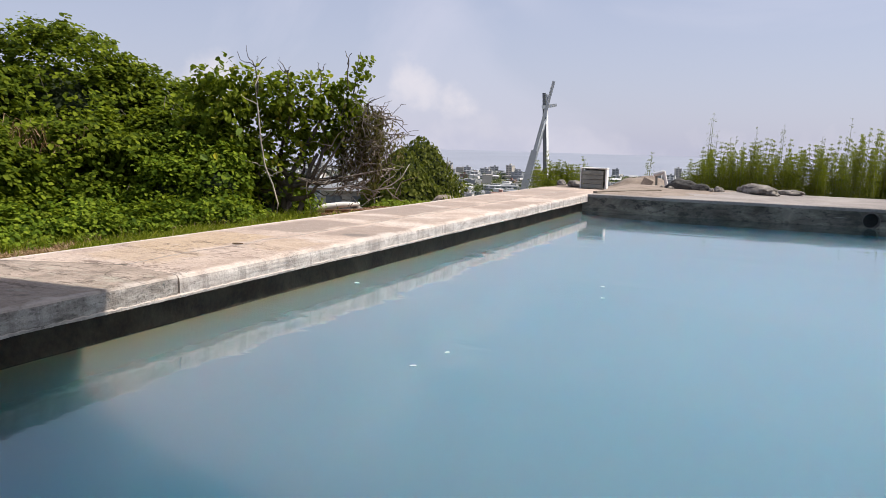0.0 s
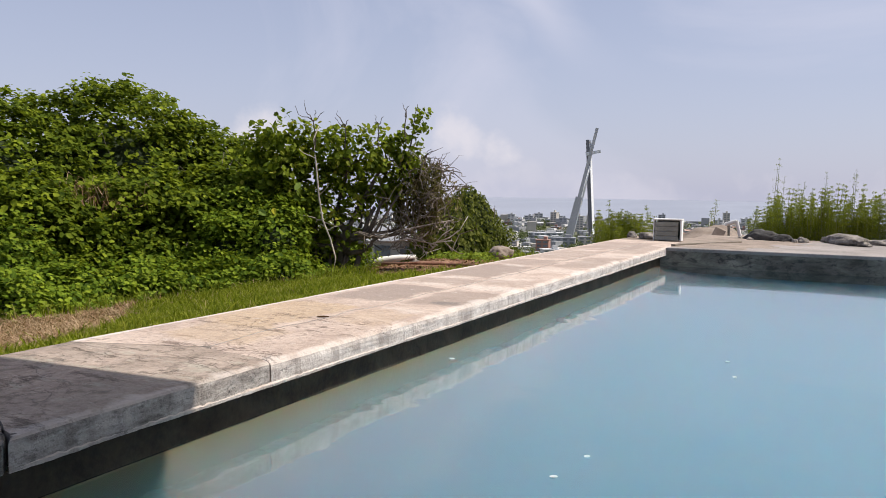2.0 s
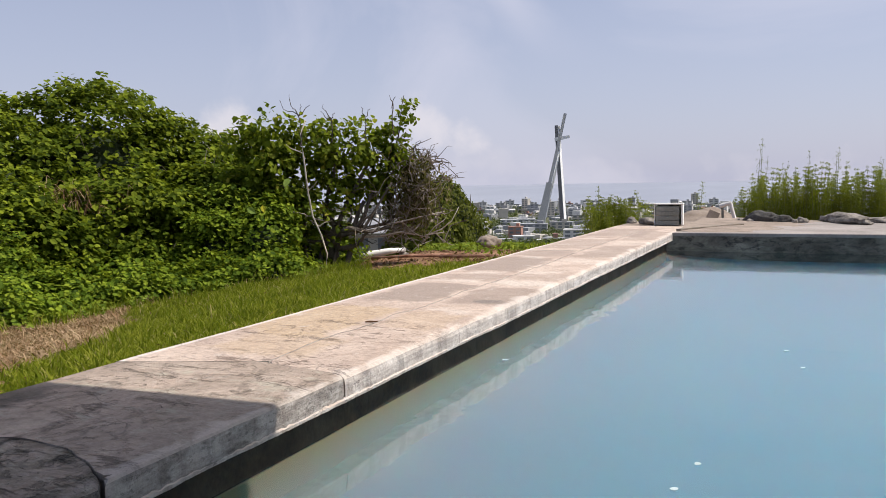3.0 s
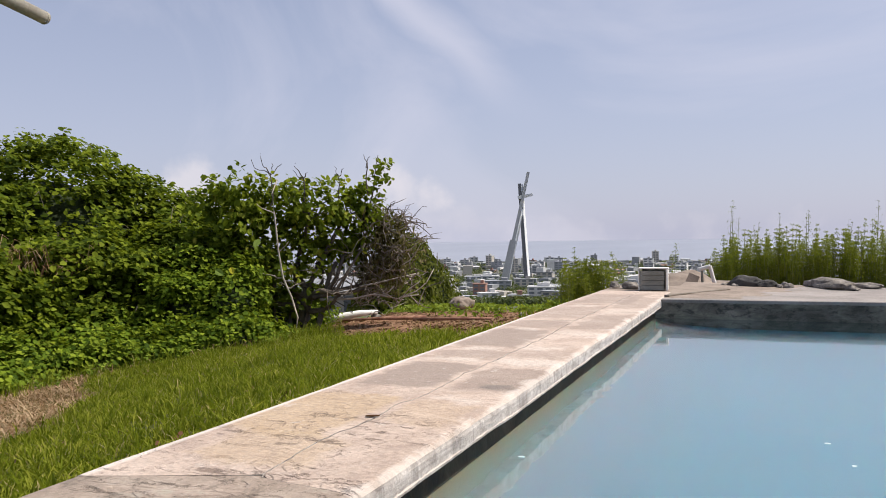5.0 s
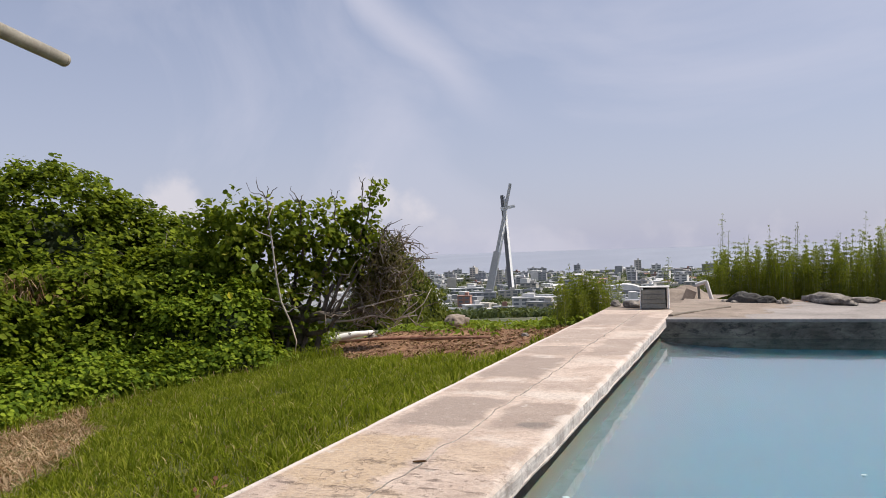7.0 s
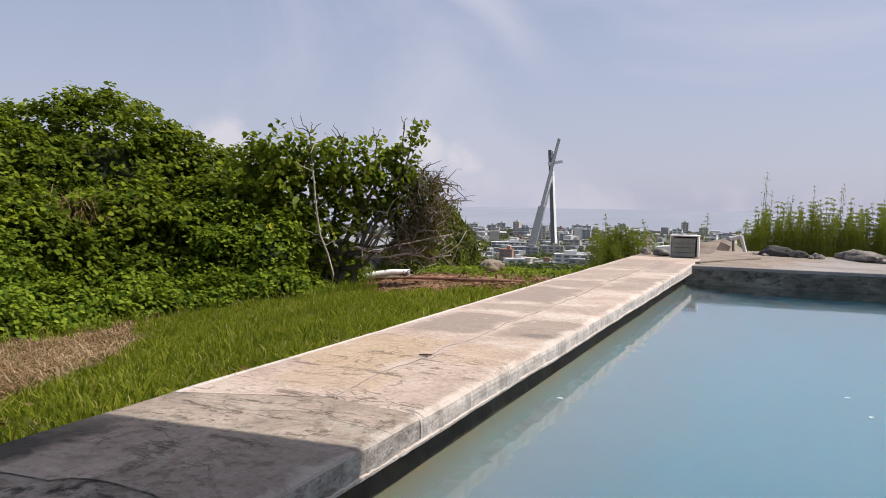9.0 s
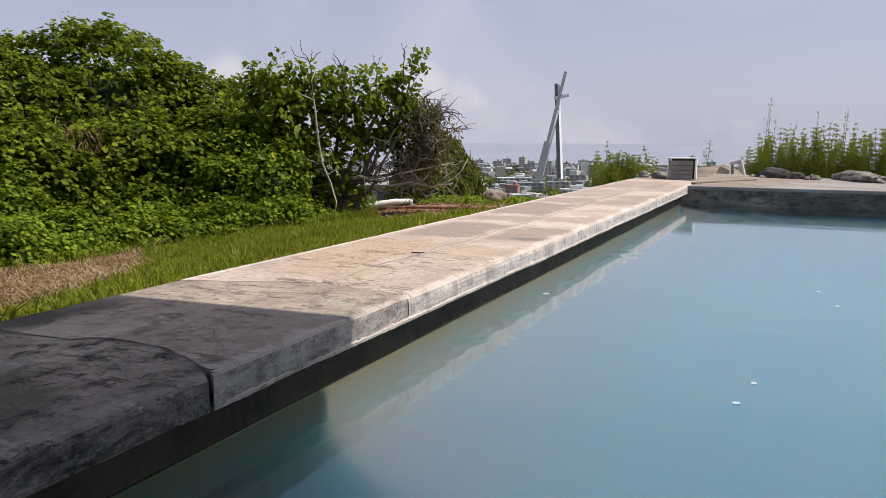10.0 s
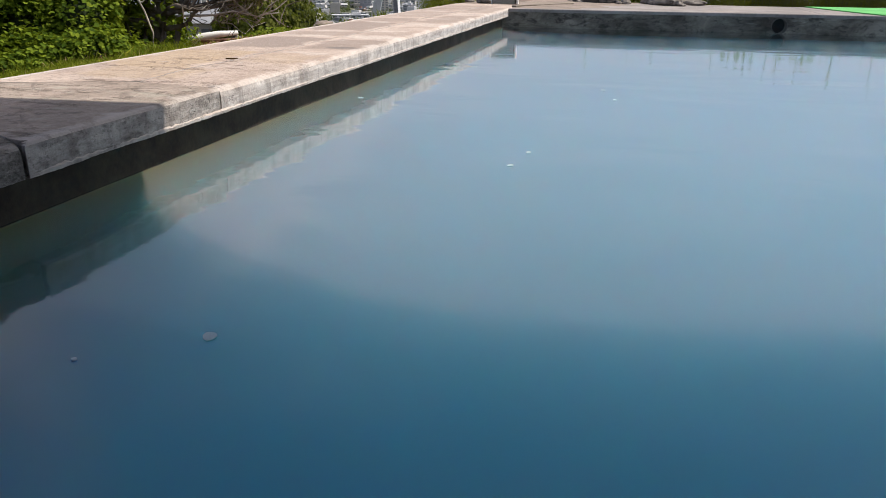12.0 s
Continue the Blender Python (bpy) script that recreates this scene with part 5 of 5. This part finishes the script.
# ---- things at the far end ----
def block_box():
    root = thing("concrete_box", "grey board-sided box with a white lid slab at the pool corner", "box", (-3.80, 15.30, -0.012), 4)
    for i in range(4):
        part("board", box((0.44, 0.03, 0.086), (-0.02, -0.02, 0.055 + i * 0.092), 0.006), BOARD, root)
    part("lid", box((0.55, 0.28, 0.024), (0.0, 0.105, 0.420), 0.005), WHITE, root, "white lid slab")
    part("side_panel", box((0.032, 0.24, 0.400), (0.252, 0.105, 0.2055), 0.005), WHITE, root, "white side panel")
    part("side_panel", box((0.022, 0.24, 0.400), (-0.259, 0.105, 0.2055), 0.005), WHITE, root, "white side panel")
    part("back_panel", box((0.44, 0.03, 0.40), (0.0, 0.21, 0.205), 0.004), BOARD, root)


block_box()


def stone(at, r, squash, seed, mat, label, name="rock"):
    root = part(name, lump(r, squash, seed, 0.26), mat, None, "", True)
    root.matrix_basis = pose(*at, 0, 0, seed * 37 % 360)
    return tagged(root, label, "rock", group="stones")


stone((-0.72, 16.45, 0.05), 0.52, (1.5, 0.5, 0.27), 3.1, ROCK, "low pale grey boulder behind the deck")
stone((-0.15, 16.55, 0.03), 0.28, (1.3, 0.6, 0.28), 8.4, ROCK, "low pale grey boulder behind the deck")
stone((-2.2, 16.45, 0.05), 0.27, (1.3, 0.7, 0.66), 4.7, DARKROCK, "dark heap of broken rubble on the deck")
stone((-1.82, 16.38, 0.04), 0.17, (1.2, 0.8, 0.7), 5.9, DARKROCK, "dark heap of broken rubble on the deck")
for x, y, r, sd in ((-2.4, 16.3, 0.08, 1.3), (-1.6, 16.3, 0.07, 2.2), (-1.45, 16.35, 0.09, 6.1), (-1.5, 16.6, 0.10, 7.7), (-2.6, 16.5, 0.07, 9.2)):
    stone((x, y, 0.02), r, (1.1, 0.9, 0.8), sd, ROCK, "small grey stone lying on the deck")
stone((-4.62, 15.85, 0.035), 0.11, (1.0, 0.9, 0.85), 2.9, ROCK, "small pale stone near the box")
stone((-4.30, 15.75, 0.03), 0.17, (1.3, 0.8, 0.6), 3.7, ROCK, "small pale stone near the box")
stone((-11.8, 25.6, -1.40), 0.50, (0.9, 0.8, 0.66), 11.5, SAND, "weathered brownish boulder in the weeds")
stone((-6.4, 15.4, ground_z(-6.4, 15.4) + 0.03), 0.10, (1.2, 0.8, 0.6), 12.2, ROCK, "small stone on the bare earth")


def sand_heap():
    bm = bmesh.new()
    bmesh.ops.create_grid(bm, x_segments=36, y_segments=36, size=1)
    for v in bm.verts:
        r = min(1.0, math.hypot(v.co.x, v.co.y))
        h = (1 - r * r) ** 1.4 * (0.30 + 0.14 * noise.noise(Vector((v.co.x * 2.2, v.co.y * 2.2, 4)))) + 0.05 * noise.noise(Vector((v.co.x * 7, v.co.y * 7, 1))) * (1 - r)
        v.co = Vector((v.co.x * 0.85, v.co.y * 1.6, h - 0.02))
    ob = part("sand_mound", bm, SAND, None, "", True)
    ob.matrix_basis = pose(-3.75, 20.6, ground_z(-3.75, 20.6) + 0.12, 0, 0, -12)
    tagged(ob, "low mound of brown sand beyond the deck", "mound")


sand_heap()


def loose_plank(name, size, at, turn, mat, label, tilt=0, roll=0):
    ob = part(name, box(size, (0, 0, 0), min(size) * 0.15), mat)
    ob.matrix_basis = pose(*at, tilt, roll, turn)
    return tagged(ob, label, name.split("_")[-1])


def bent_post():
    root = thing("white_post", "white broken concrete post bent to an angle", "post", (-3.08, 19.7, ground_z(-3.08, 19.7)), 0)
    post = part("upright", tube([(0.16, 0, -0.05), (0.0, 0, 0.56)], [0.045, 0.045], 12), WHITE, root)
    part("arm", tube([(0.01, 0, 0.545), (-0.24, 0.02, 0.47)], [0.05, 0.05], 12), WHITE, post)
    part("prop", tube([(-0.16, 0.1, -0.05), (-0.18, 0.05, 0.45)], [0.03, 0.03], 5), BOARD, root, "dark prop under the arm")


bent_post()
loose_plank("wood_board", (0.26, 0.03, 0.30), (-3.46, 19.5, -0.06), 8, SAND, "sandy board leaning beside the white post", -20, 24)
loose_plank("wood_plank", (1.9, 0.09, 0.035), (-2.92, 14.5, 0.024), 62, BARK, "dark weathered plank lying on the sandy deck", 0, 0)


def sand_drift():
    """Sand spread thinly over the deck's corner."""
    bm = bmesh.new()
    bmesh.ops.create_grid(bm, x_segments=60, y_segments=60, size=1)
    for v in bm.verts:
        x, y = max(X_IN + 0.015, -2.6 + v.co.x * 1.5), 15.3 + v.co.y * 1.75
        d = (x + 2.9) / 1.05 + (13.9 - y) * 0.32 + 0.55 * noise.noise(Vector((x * 1.4, y * 1.4, 2)))
        v.co = Vector((x, y, 0.004 + max(-0.03, 0.022 * (0.75 - max(d, (13.55 - y) * 3 + 0.7))) + 0.006 * noise.noise(Vector((x * 6, y * 6, 8)))))
    ob = part("sand_drift", bm, SAND, None, "", True)
    tagged(ob, "thin drift of brown sand over the deck corner", "sand", kind="stuff")


sand_drift()


def fallen_log(a, b, r, mat, name, label):
    ob = part(name, tube([a, Vector(a).lerp(Vector(b), 0.5) + Vector((0, 0, 0.02)), b], [r, r * 0.95, r * 0.9], 10), mat, None, "", True)
    return tagged(ob, label, name.split("_")[-1])


def on_ground(x, y, h):
    return Vector((x, y, ground_z(x, y) + h))


wl_a, wl_b = on_ground(-14.0, 20.1, 0.13), on_ground(-12.70, 20.97, 0.21)
ob = part("white_log", tube([wl_a, wl_a.lerp(wl_b, 0.3) + Vector((0, 0, 0.05)), wl_a.lerp(wl_b, 0.65) + Vector((0, 0, 0.05)), wl_b], [0.10, 0.12, 0.10, 0.06], 10), WHITE, None, "", True)
tagged(ob, "bleached white log lying on the bare earth", "log")
stone(on_ground(-12.8, 21.0, 0.03), 0.14, (1.3, 0.9, 0.8), 6.6, ROCK, "small stone propping up a bleached log")
fallen_log(on_ground(-13.5, 20.2, 0.06), on_ground(-11.2, 21.2, 0.08), 0.065, RUST, "rusty_pipe", "rusty brown pipe lying on the bare earth")
fallen_log(on_ground(-11.2, 20.3, 0.05), on_ground(-9.0, 20.9, 0.05), 0.05, RUST, "rusty_pipe", "rusty brown pipe lying on the bare earth")

# green mat on the far deck, its near end slanting
gm = slab([Vector((2.62, far_y(2.62) + 0.03)), Vector((6.9, far_y(6.9) + 0.03)), Vector((6.9, 16.6)), Vector((2.0, 16.6)), Vector((2.18, 15.6))], 0.006, 0.022, 0.004)
tagged(part("green_mat", gm, TURF), "bright green mat laid on the deck", "mat")

# petals afloat
for i, (x, y, r) in enumerate(((-3.24, 5.12, 0.020), (-1.80, 3.30, 0.016), (-1.75, 3.62, 0.016), (-2.28, 1.20, 0.022), (-2.54, 1.0, 0.008), (-1.46, 6.1, 0.018), (-1.35, 5.62, 0.016))):
    bm = bmesh.new()
    bmesh.ops.create_circle(bm, cap_ends=True, segments=12, radius=r * 0.85)
    for v in bm.verts:
        v.co.x *= 1.35 + 0.2 * math.sin(3 * v.co.y / r)
        v.co.z = 0.04 * r * math.cos(2 * v.co.x / r)
    bmesh.ops.solidify(bm, geom=bm.faces[:], thickness=0.0015)
    ob = part("petal", bm, PETAL)
    ob.matrix_basis = pose(x, y, WATER_Z + 0.004, 0, 0, 40 * i)
    tagged(ob, "small pale petal floating on the water", "petal", "petals on the water")


def curled_leaf():
    bm = bmesh.new()
    rows = []
    for i in range(9):
        t = i / 8
        w = 0.018 * math.sin(math.pi * (0.08 + 0.84 * t)) + 0.002
        rows.append([bm.verts.new((0.085 * (t - 0.5), w * 0.8 * k, 0.002 + 0.008 * k * k)) for k in (-1, -0.4, 0.4, 1)])
    for a, b in zip(rows, rows[1:]):
        for k in range(3):
            bm.faces.new((a[k], a[k + 1], b[k + 1], b[k]))
    bmesh.ops.solidify(bm, geom=bm.faces[:], thickness=0.002)
    ob = part("dead_leaf", bm, LITTER, None, "", True)
    ob.matrix_basis = pose(-4.0, 4.58, 0.004, 0, 0, 25)
    tagged(ob, "curled dark dead leaf lying on the coping crack", "leaf")


curled_leaf()


# ---- the city and the leaning pylon ----
def pylon():
    base = Vector((-224.0, 700.7, 0))
    k = 3.867
    root = thing("monument", "tall leaning white and grey twin-legged pylon above the city", "monument", tuple(base))
    right = Vector((0.948, 0.318, 0))

    def at(u, z, w=0.0):
        return right * (u * k) + Vector((-0.318, 0.948, 0)) * (w * k) + Vector((0, 0, (z - 1.25) * k + 1.25))

    def leg(name, a, b, w, d, mat, lab="", spin=0.0, holder=None):
        q = (b - a).normalized()
        turned = right * math.cos(spin) + Vector((-0.318, 0.948, 0)) * math.sin(spin)
        side = turned - q * turned.dot(q)
        side.normalize()
        nrm = q.cross(side)
        w, d = w * k, d * k
        bm = bmesh.new()
        vs = []
        for p, s in ((a, 1.0), (b, 0.72)):
            vs.append([bm.verts.new(p + side * (sx * w * s) + nrm * (sy * d * s)) for sx, sy in ((-1, -1), (1, -1), (1, 1), (-1, 1))])
        for i in range(4):
            bm.faces.new((vs[0][i], vs[0][(i + 1) % 4], vs[1][(i + 1) % 4], vs[1][i]))
        bm.faces.new(vs[0][::-1])
        bm.faces.new(vs[1])
        return part(name, bm, mat, holder or root, lab)

    lean = leg("leaning_leg", at(-4.7, -18), at(3.2, 16.6), 0.50, 0.5, STEELPALE)
    # the white strips also put the legs' bright sunlit edges into colour
    leg("leaning_edge", at(-4.05, -18, -0.2), at(1.8, 7.4, -0.2), 0.6, 0.06, STEEL, "white edge strip, doubling as the leg's sunlit edge", 0.9, lean)
    leg("leg_sleeve", at(-4.8, -18, -0.3), at(-0.75, -0.2, -0.3), 1.05, 0.6, STEELPALE, "wider grey sleeve round the foot", 0.0, lean)
    stand = leg("upright_leg", at(2.88, -18, 0.4), at(1.0, 13.8, 0.4), 0.55, 0.5, STEELDARK)
    leg("upright_edge", at(3.62, -18, 0.1), at(1.62, 13.6, 0.1), 0.50, 0.06, STEEL, "white edge strip, doubling as the leg's sunlit edge", 0.9, stand)
    leg("cross_arm", at(0.6, 10.3), at(4.2, 11.0), 0.45, 0.4, STEEL)
    leg("tie_beam", at(-2.2, -11.0), at(2.4, -11.6), 0.25, 0.3, STEEL)


pylon()


def building(kind, floors, w, d, wall, roof, seed):
    rng = np.random.default_rng(seed)
    root = thing("building", "distant %s building in the hazy city" % ("flat-roofed apartment" if kind == "tower" else "low pitched-roof" if kind == "house" else "flat-roofed"), "building", group="city buildings")
    w, d = w * 0.55, d * 0.55
    h = floors * 2.6
    part("wall", box((w, d, h), (0, 0, h / 2)), wall, root)
    if kind == "house":
        bm = bmesh.new()
        e = 0.6
        a = [bm.verts.new(v) for v in ((-w / 2 - e, -d / 2 - e, h), (w / 2 + e, -d / 2 - e, h), (w / 2 + e, d / 2 + e, h), (-w / 2 - e, d / 2 + e, h), (-w / 2, 0, h + d * 0.28), (w / 2, 0, h + d * 0.28))]
        for f in ((0, 1, 5, 4), (2, 3, 4, 5), (1, 2, 5), (3, 0, 4), (3, 2, 1, 0)):
            bm.faces.new([a[i] for i in f])
        part("roof", bm, roof, root)
    else:
        part("roof", box((w + 0.8, d + 0.8, 0.5), (0, 0, h + 0.25)), roof, root)
        part("stair_head", box((w * 0.25, d * 0.4, 2.2), (w * rng.uniform(-0.25, 0.25), 0, h + 1.6)), wall, root)
    cols = max(2, int(w / 5))
    for f in range(floors):
        for c in range(cols):
            x = (c + 0.5) / cols * w - w / 2
            part("window", box((w / cols * 0.62, 0.12, 1.4), (x, -d / 2 - 0.03, f * 2.6 + 1.4)), PANE, root)
    return root


def arched_hall(at, turn):
    root = thing("building", "distant hall with a white arched roof above dark walls", "building", at, turn, "city buildings")
    n = 14
    bm = bmesh.new()
    rows = [[bm.verts.new((14.5 * math.cos(math.pi * k / n), y, 6.0 + 5.0 * math.sin(math.pi * k / n))) for k in range(n + 1)] for y in (-9, 9)]
    for k in range(n):
        bm.faces.new((rows[0][k], rows[0][k + 1], rows[1][k + 1], rows[1][k]))
    for r in rows:
        bm.faces.new(r)
    bmesh.ops.recalc_face_normals(bm, faces=bm.faces[:])
    part("roof", bm, HAZED_FACADES[0], root, "white arched roof", False)
    part("wall", box((28, 17, 6.2), (0, 0, 3.0)), HAZED_ROOFS[1], root)
    for x in (-10, -5, 0, 5, 10):
        part("window", box((2.6, 0.14, 2.2), (x, -8.52, 3.4)), PANE, root)


def place_city():
    rng = np.random.default_rng(17)
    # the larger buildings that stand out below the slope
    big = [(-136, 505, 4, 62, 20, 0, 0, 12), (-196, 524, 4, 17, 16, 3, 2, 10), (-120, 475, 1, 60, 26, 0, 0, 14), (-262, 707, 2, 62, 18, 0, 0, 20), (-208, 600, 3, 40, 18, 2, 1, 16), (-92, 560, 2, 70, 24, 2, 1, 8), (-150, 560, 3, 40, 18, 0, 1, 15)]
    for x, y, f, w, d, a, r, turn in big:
        b = building("block", f, w, d, HAZED_FACADES[a], HAZED_ROOFS[r], int(abs(x)))
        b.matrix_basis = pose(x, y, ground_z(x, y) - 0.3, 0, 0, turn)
    for x, y, f, w, d, a, r, turn in ((-39.4, 64, 1, 9, 8, 1, 1, 20),):
        b = building("house", f, w, d, HAZED_FACADES[a], HAZED_ROOFS[r], int(abs(x)))
        b.matrix_basis = pose(x, y, ground_z(x, y) - 0.2, 0, 0, turn)
    arched_hall((-100, 650, ground_z(-100, 650) - 0.3), 8)
    protos = []
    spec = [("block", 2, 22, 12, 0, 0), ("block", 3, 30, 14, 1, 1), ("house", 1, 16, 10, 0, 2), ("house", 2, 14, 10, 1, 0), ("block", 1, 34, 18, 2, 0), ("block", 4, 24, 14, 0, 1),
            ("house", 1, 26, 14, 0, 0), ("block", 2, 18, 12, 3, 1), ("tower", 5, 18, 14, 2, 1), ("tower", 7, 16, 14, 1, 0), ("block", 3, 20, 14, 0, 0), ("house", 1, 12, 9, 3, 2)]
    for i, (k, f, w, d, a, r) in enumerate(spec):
        protos.append(building(k, f, w, d, HAZED_FACADES[a], HAZED_ROOFS[r], 100 + i))
    n = 0
    used = [(b[0] + dx, b[1] - dy) for b in big + [(-100, 650)] for dx in (-14, 0, 14) for dy in (0, 25)]
    tries = 0
    while n < 298 and tries < 4000:
        tries += 1
        dist = 330 + 880 * rng.uniform(0, 1) ** 0.8
        ang = rng.uniform(-44, 10)
        x, y = dist * math.sin(radians(ang)), dist * math.cos(radians(ang))
        if -245 < x < -200 and 560 < y < 730:
            continue
        if any(abs(x - u) < 15 and abs(y - v) < 13 for u, v in used):
            continue
        used.append((x, y))
        i = int(rng.integers(0, 12))
        if i in (8, 9) and (dist < 700 or rng.uniform() < 0.3):
            i = int(rng.integers(0, 8))
        m = pose(x, y, ground_z(x, y) - 0.3, 0, 0, float(rng.uniform(-25, 25)) - ang * 0.6)
        if n < 12:
            protos[n].matrix_basis = m
        else:
            copy_thing(protos[i], m)
        n += 1
    # the many smaller roofs that cannot be told apart
    cube = np.array([(-1, -1, 0), (1, -1, 0), (1, 1, 0), (-1, 1, 0), (-1, -1, 1), (1, -1, 1), (1, 1, 1), (-1, 1, 1)], float)
    quads = np.array([(0, 1, 5, 4), (1, 2, 6, 5), (2, 3, 7, 6), (3, 0, 4, 7), (4, 5, 6, 7)])
    for mat in (HAZED_FACADES[0], HAZED_FACADES[1], HAZED_FACADES[2], HAZED_ROOFS[1]):
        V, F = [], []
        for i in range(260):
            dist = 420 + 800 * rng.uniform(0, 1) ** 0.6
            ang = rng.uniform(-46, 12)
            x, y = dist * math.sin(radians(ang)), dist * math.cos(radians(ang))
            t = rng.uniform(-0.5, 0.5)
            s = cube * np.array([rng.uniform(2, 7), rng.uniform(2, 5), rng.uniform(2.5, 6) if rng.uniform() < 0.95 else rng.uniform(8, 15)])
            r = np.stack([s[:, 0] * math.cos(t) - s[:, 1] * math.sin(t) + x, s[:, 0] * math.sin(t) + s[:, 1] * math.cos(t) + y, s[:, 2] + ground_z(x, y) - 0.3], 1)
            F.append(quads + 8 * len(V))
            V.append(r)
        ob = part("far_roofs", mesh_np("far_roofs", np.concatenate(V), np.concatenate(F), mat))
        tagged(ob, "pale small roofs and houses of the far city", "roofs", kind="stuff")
    # trees between the houses
    P, Nn = [], []
    for i in range(4200):
        dist = 260 + 950 * rng.uniform(0, 1) ** 1.1
        ang = rng.uniform(-46, 12)
        x, y = dist * math.sin(radians(ang)), dist * math.cos(radians(ang))
        s = (0.8 + min(1.0, dist / 500) * 2.0) * rng.uniform(0.6, 1.2)
        q = rng.normal(0, 1, (34, 3))
        q /= np.linalg.norm(q, axis=1, keepdims=True)
        P.append(np.array([x, y, ground_z(x, y) + s * 0.9]) + q * np.array([s * 1.3, s * 1.3, s]) * rng.uniform(0.5, 1, (34, 1)))
        Nn.append(q + np.array([0, 0, 0.4]))
    P, Nn = np.concatenate(P), np.concatenate(Nn)
    L = np.linalg.norm(P[:, :2], axis=1)
    v, f = leaf_cloud(rng, P, Nn, (0.9, 1.6), 0.9, 0.3, 0.5)
    ob = part("far_woods", mesh_np("far_woods", v, f, FARLEAF), None)
    tagged(ob, "dull green trees scattered between distant houses", "trees", kind="stuff")


place_city()
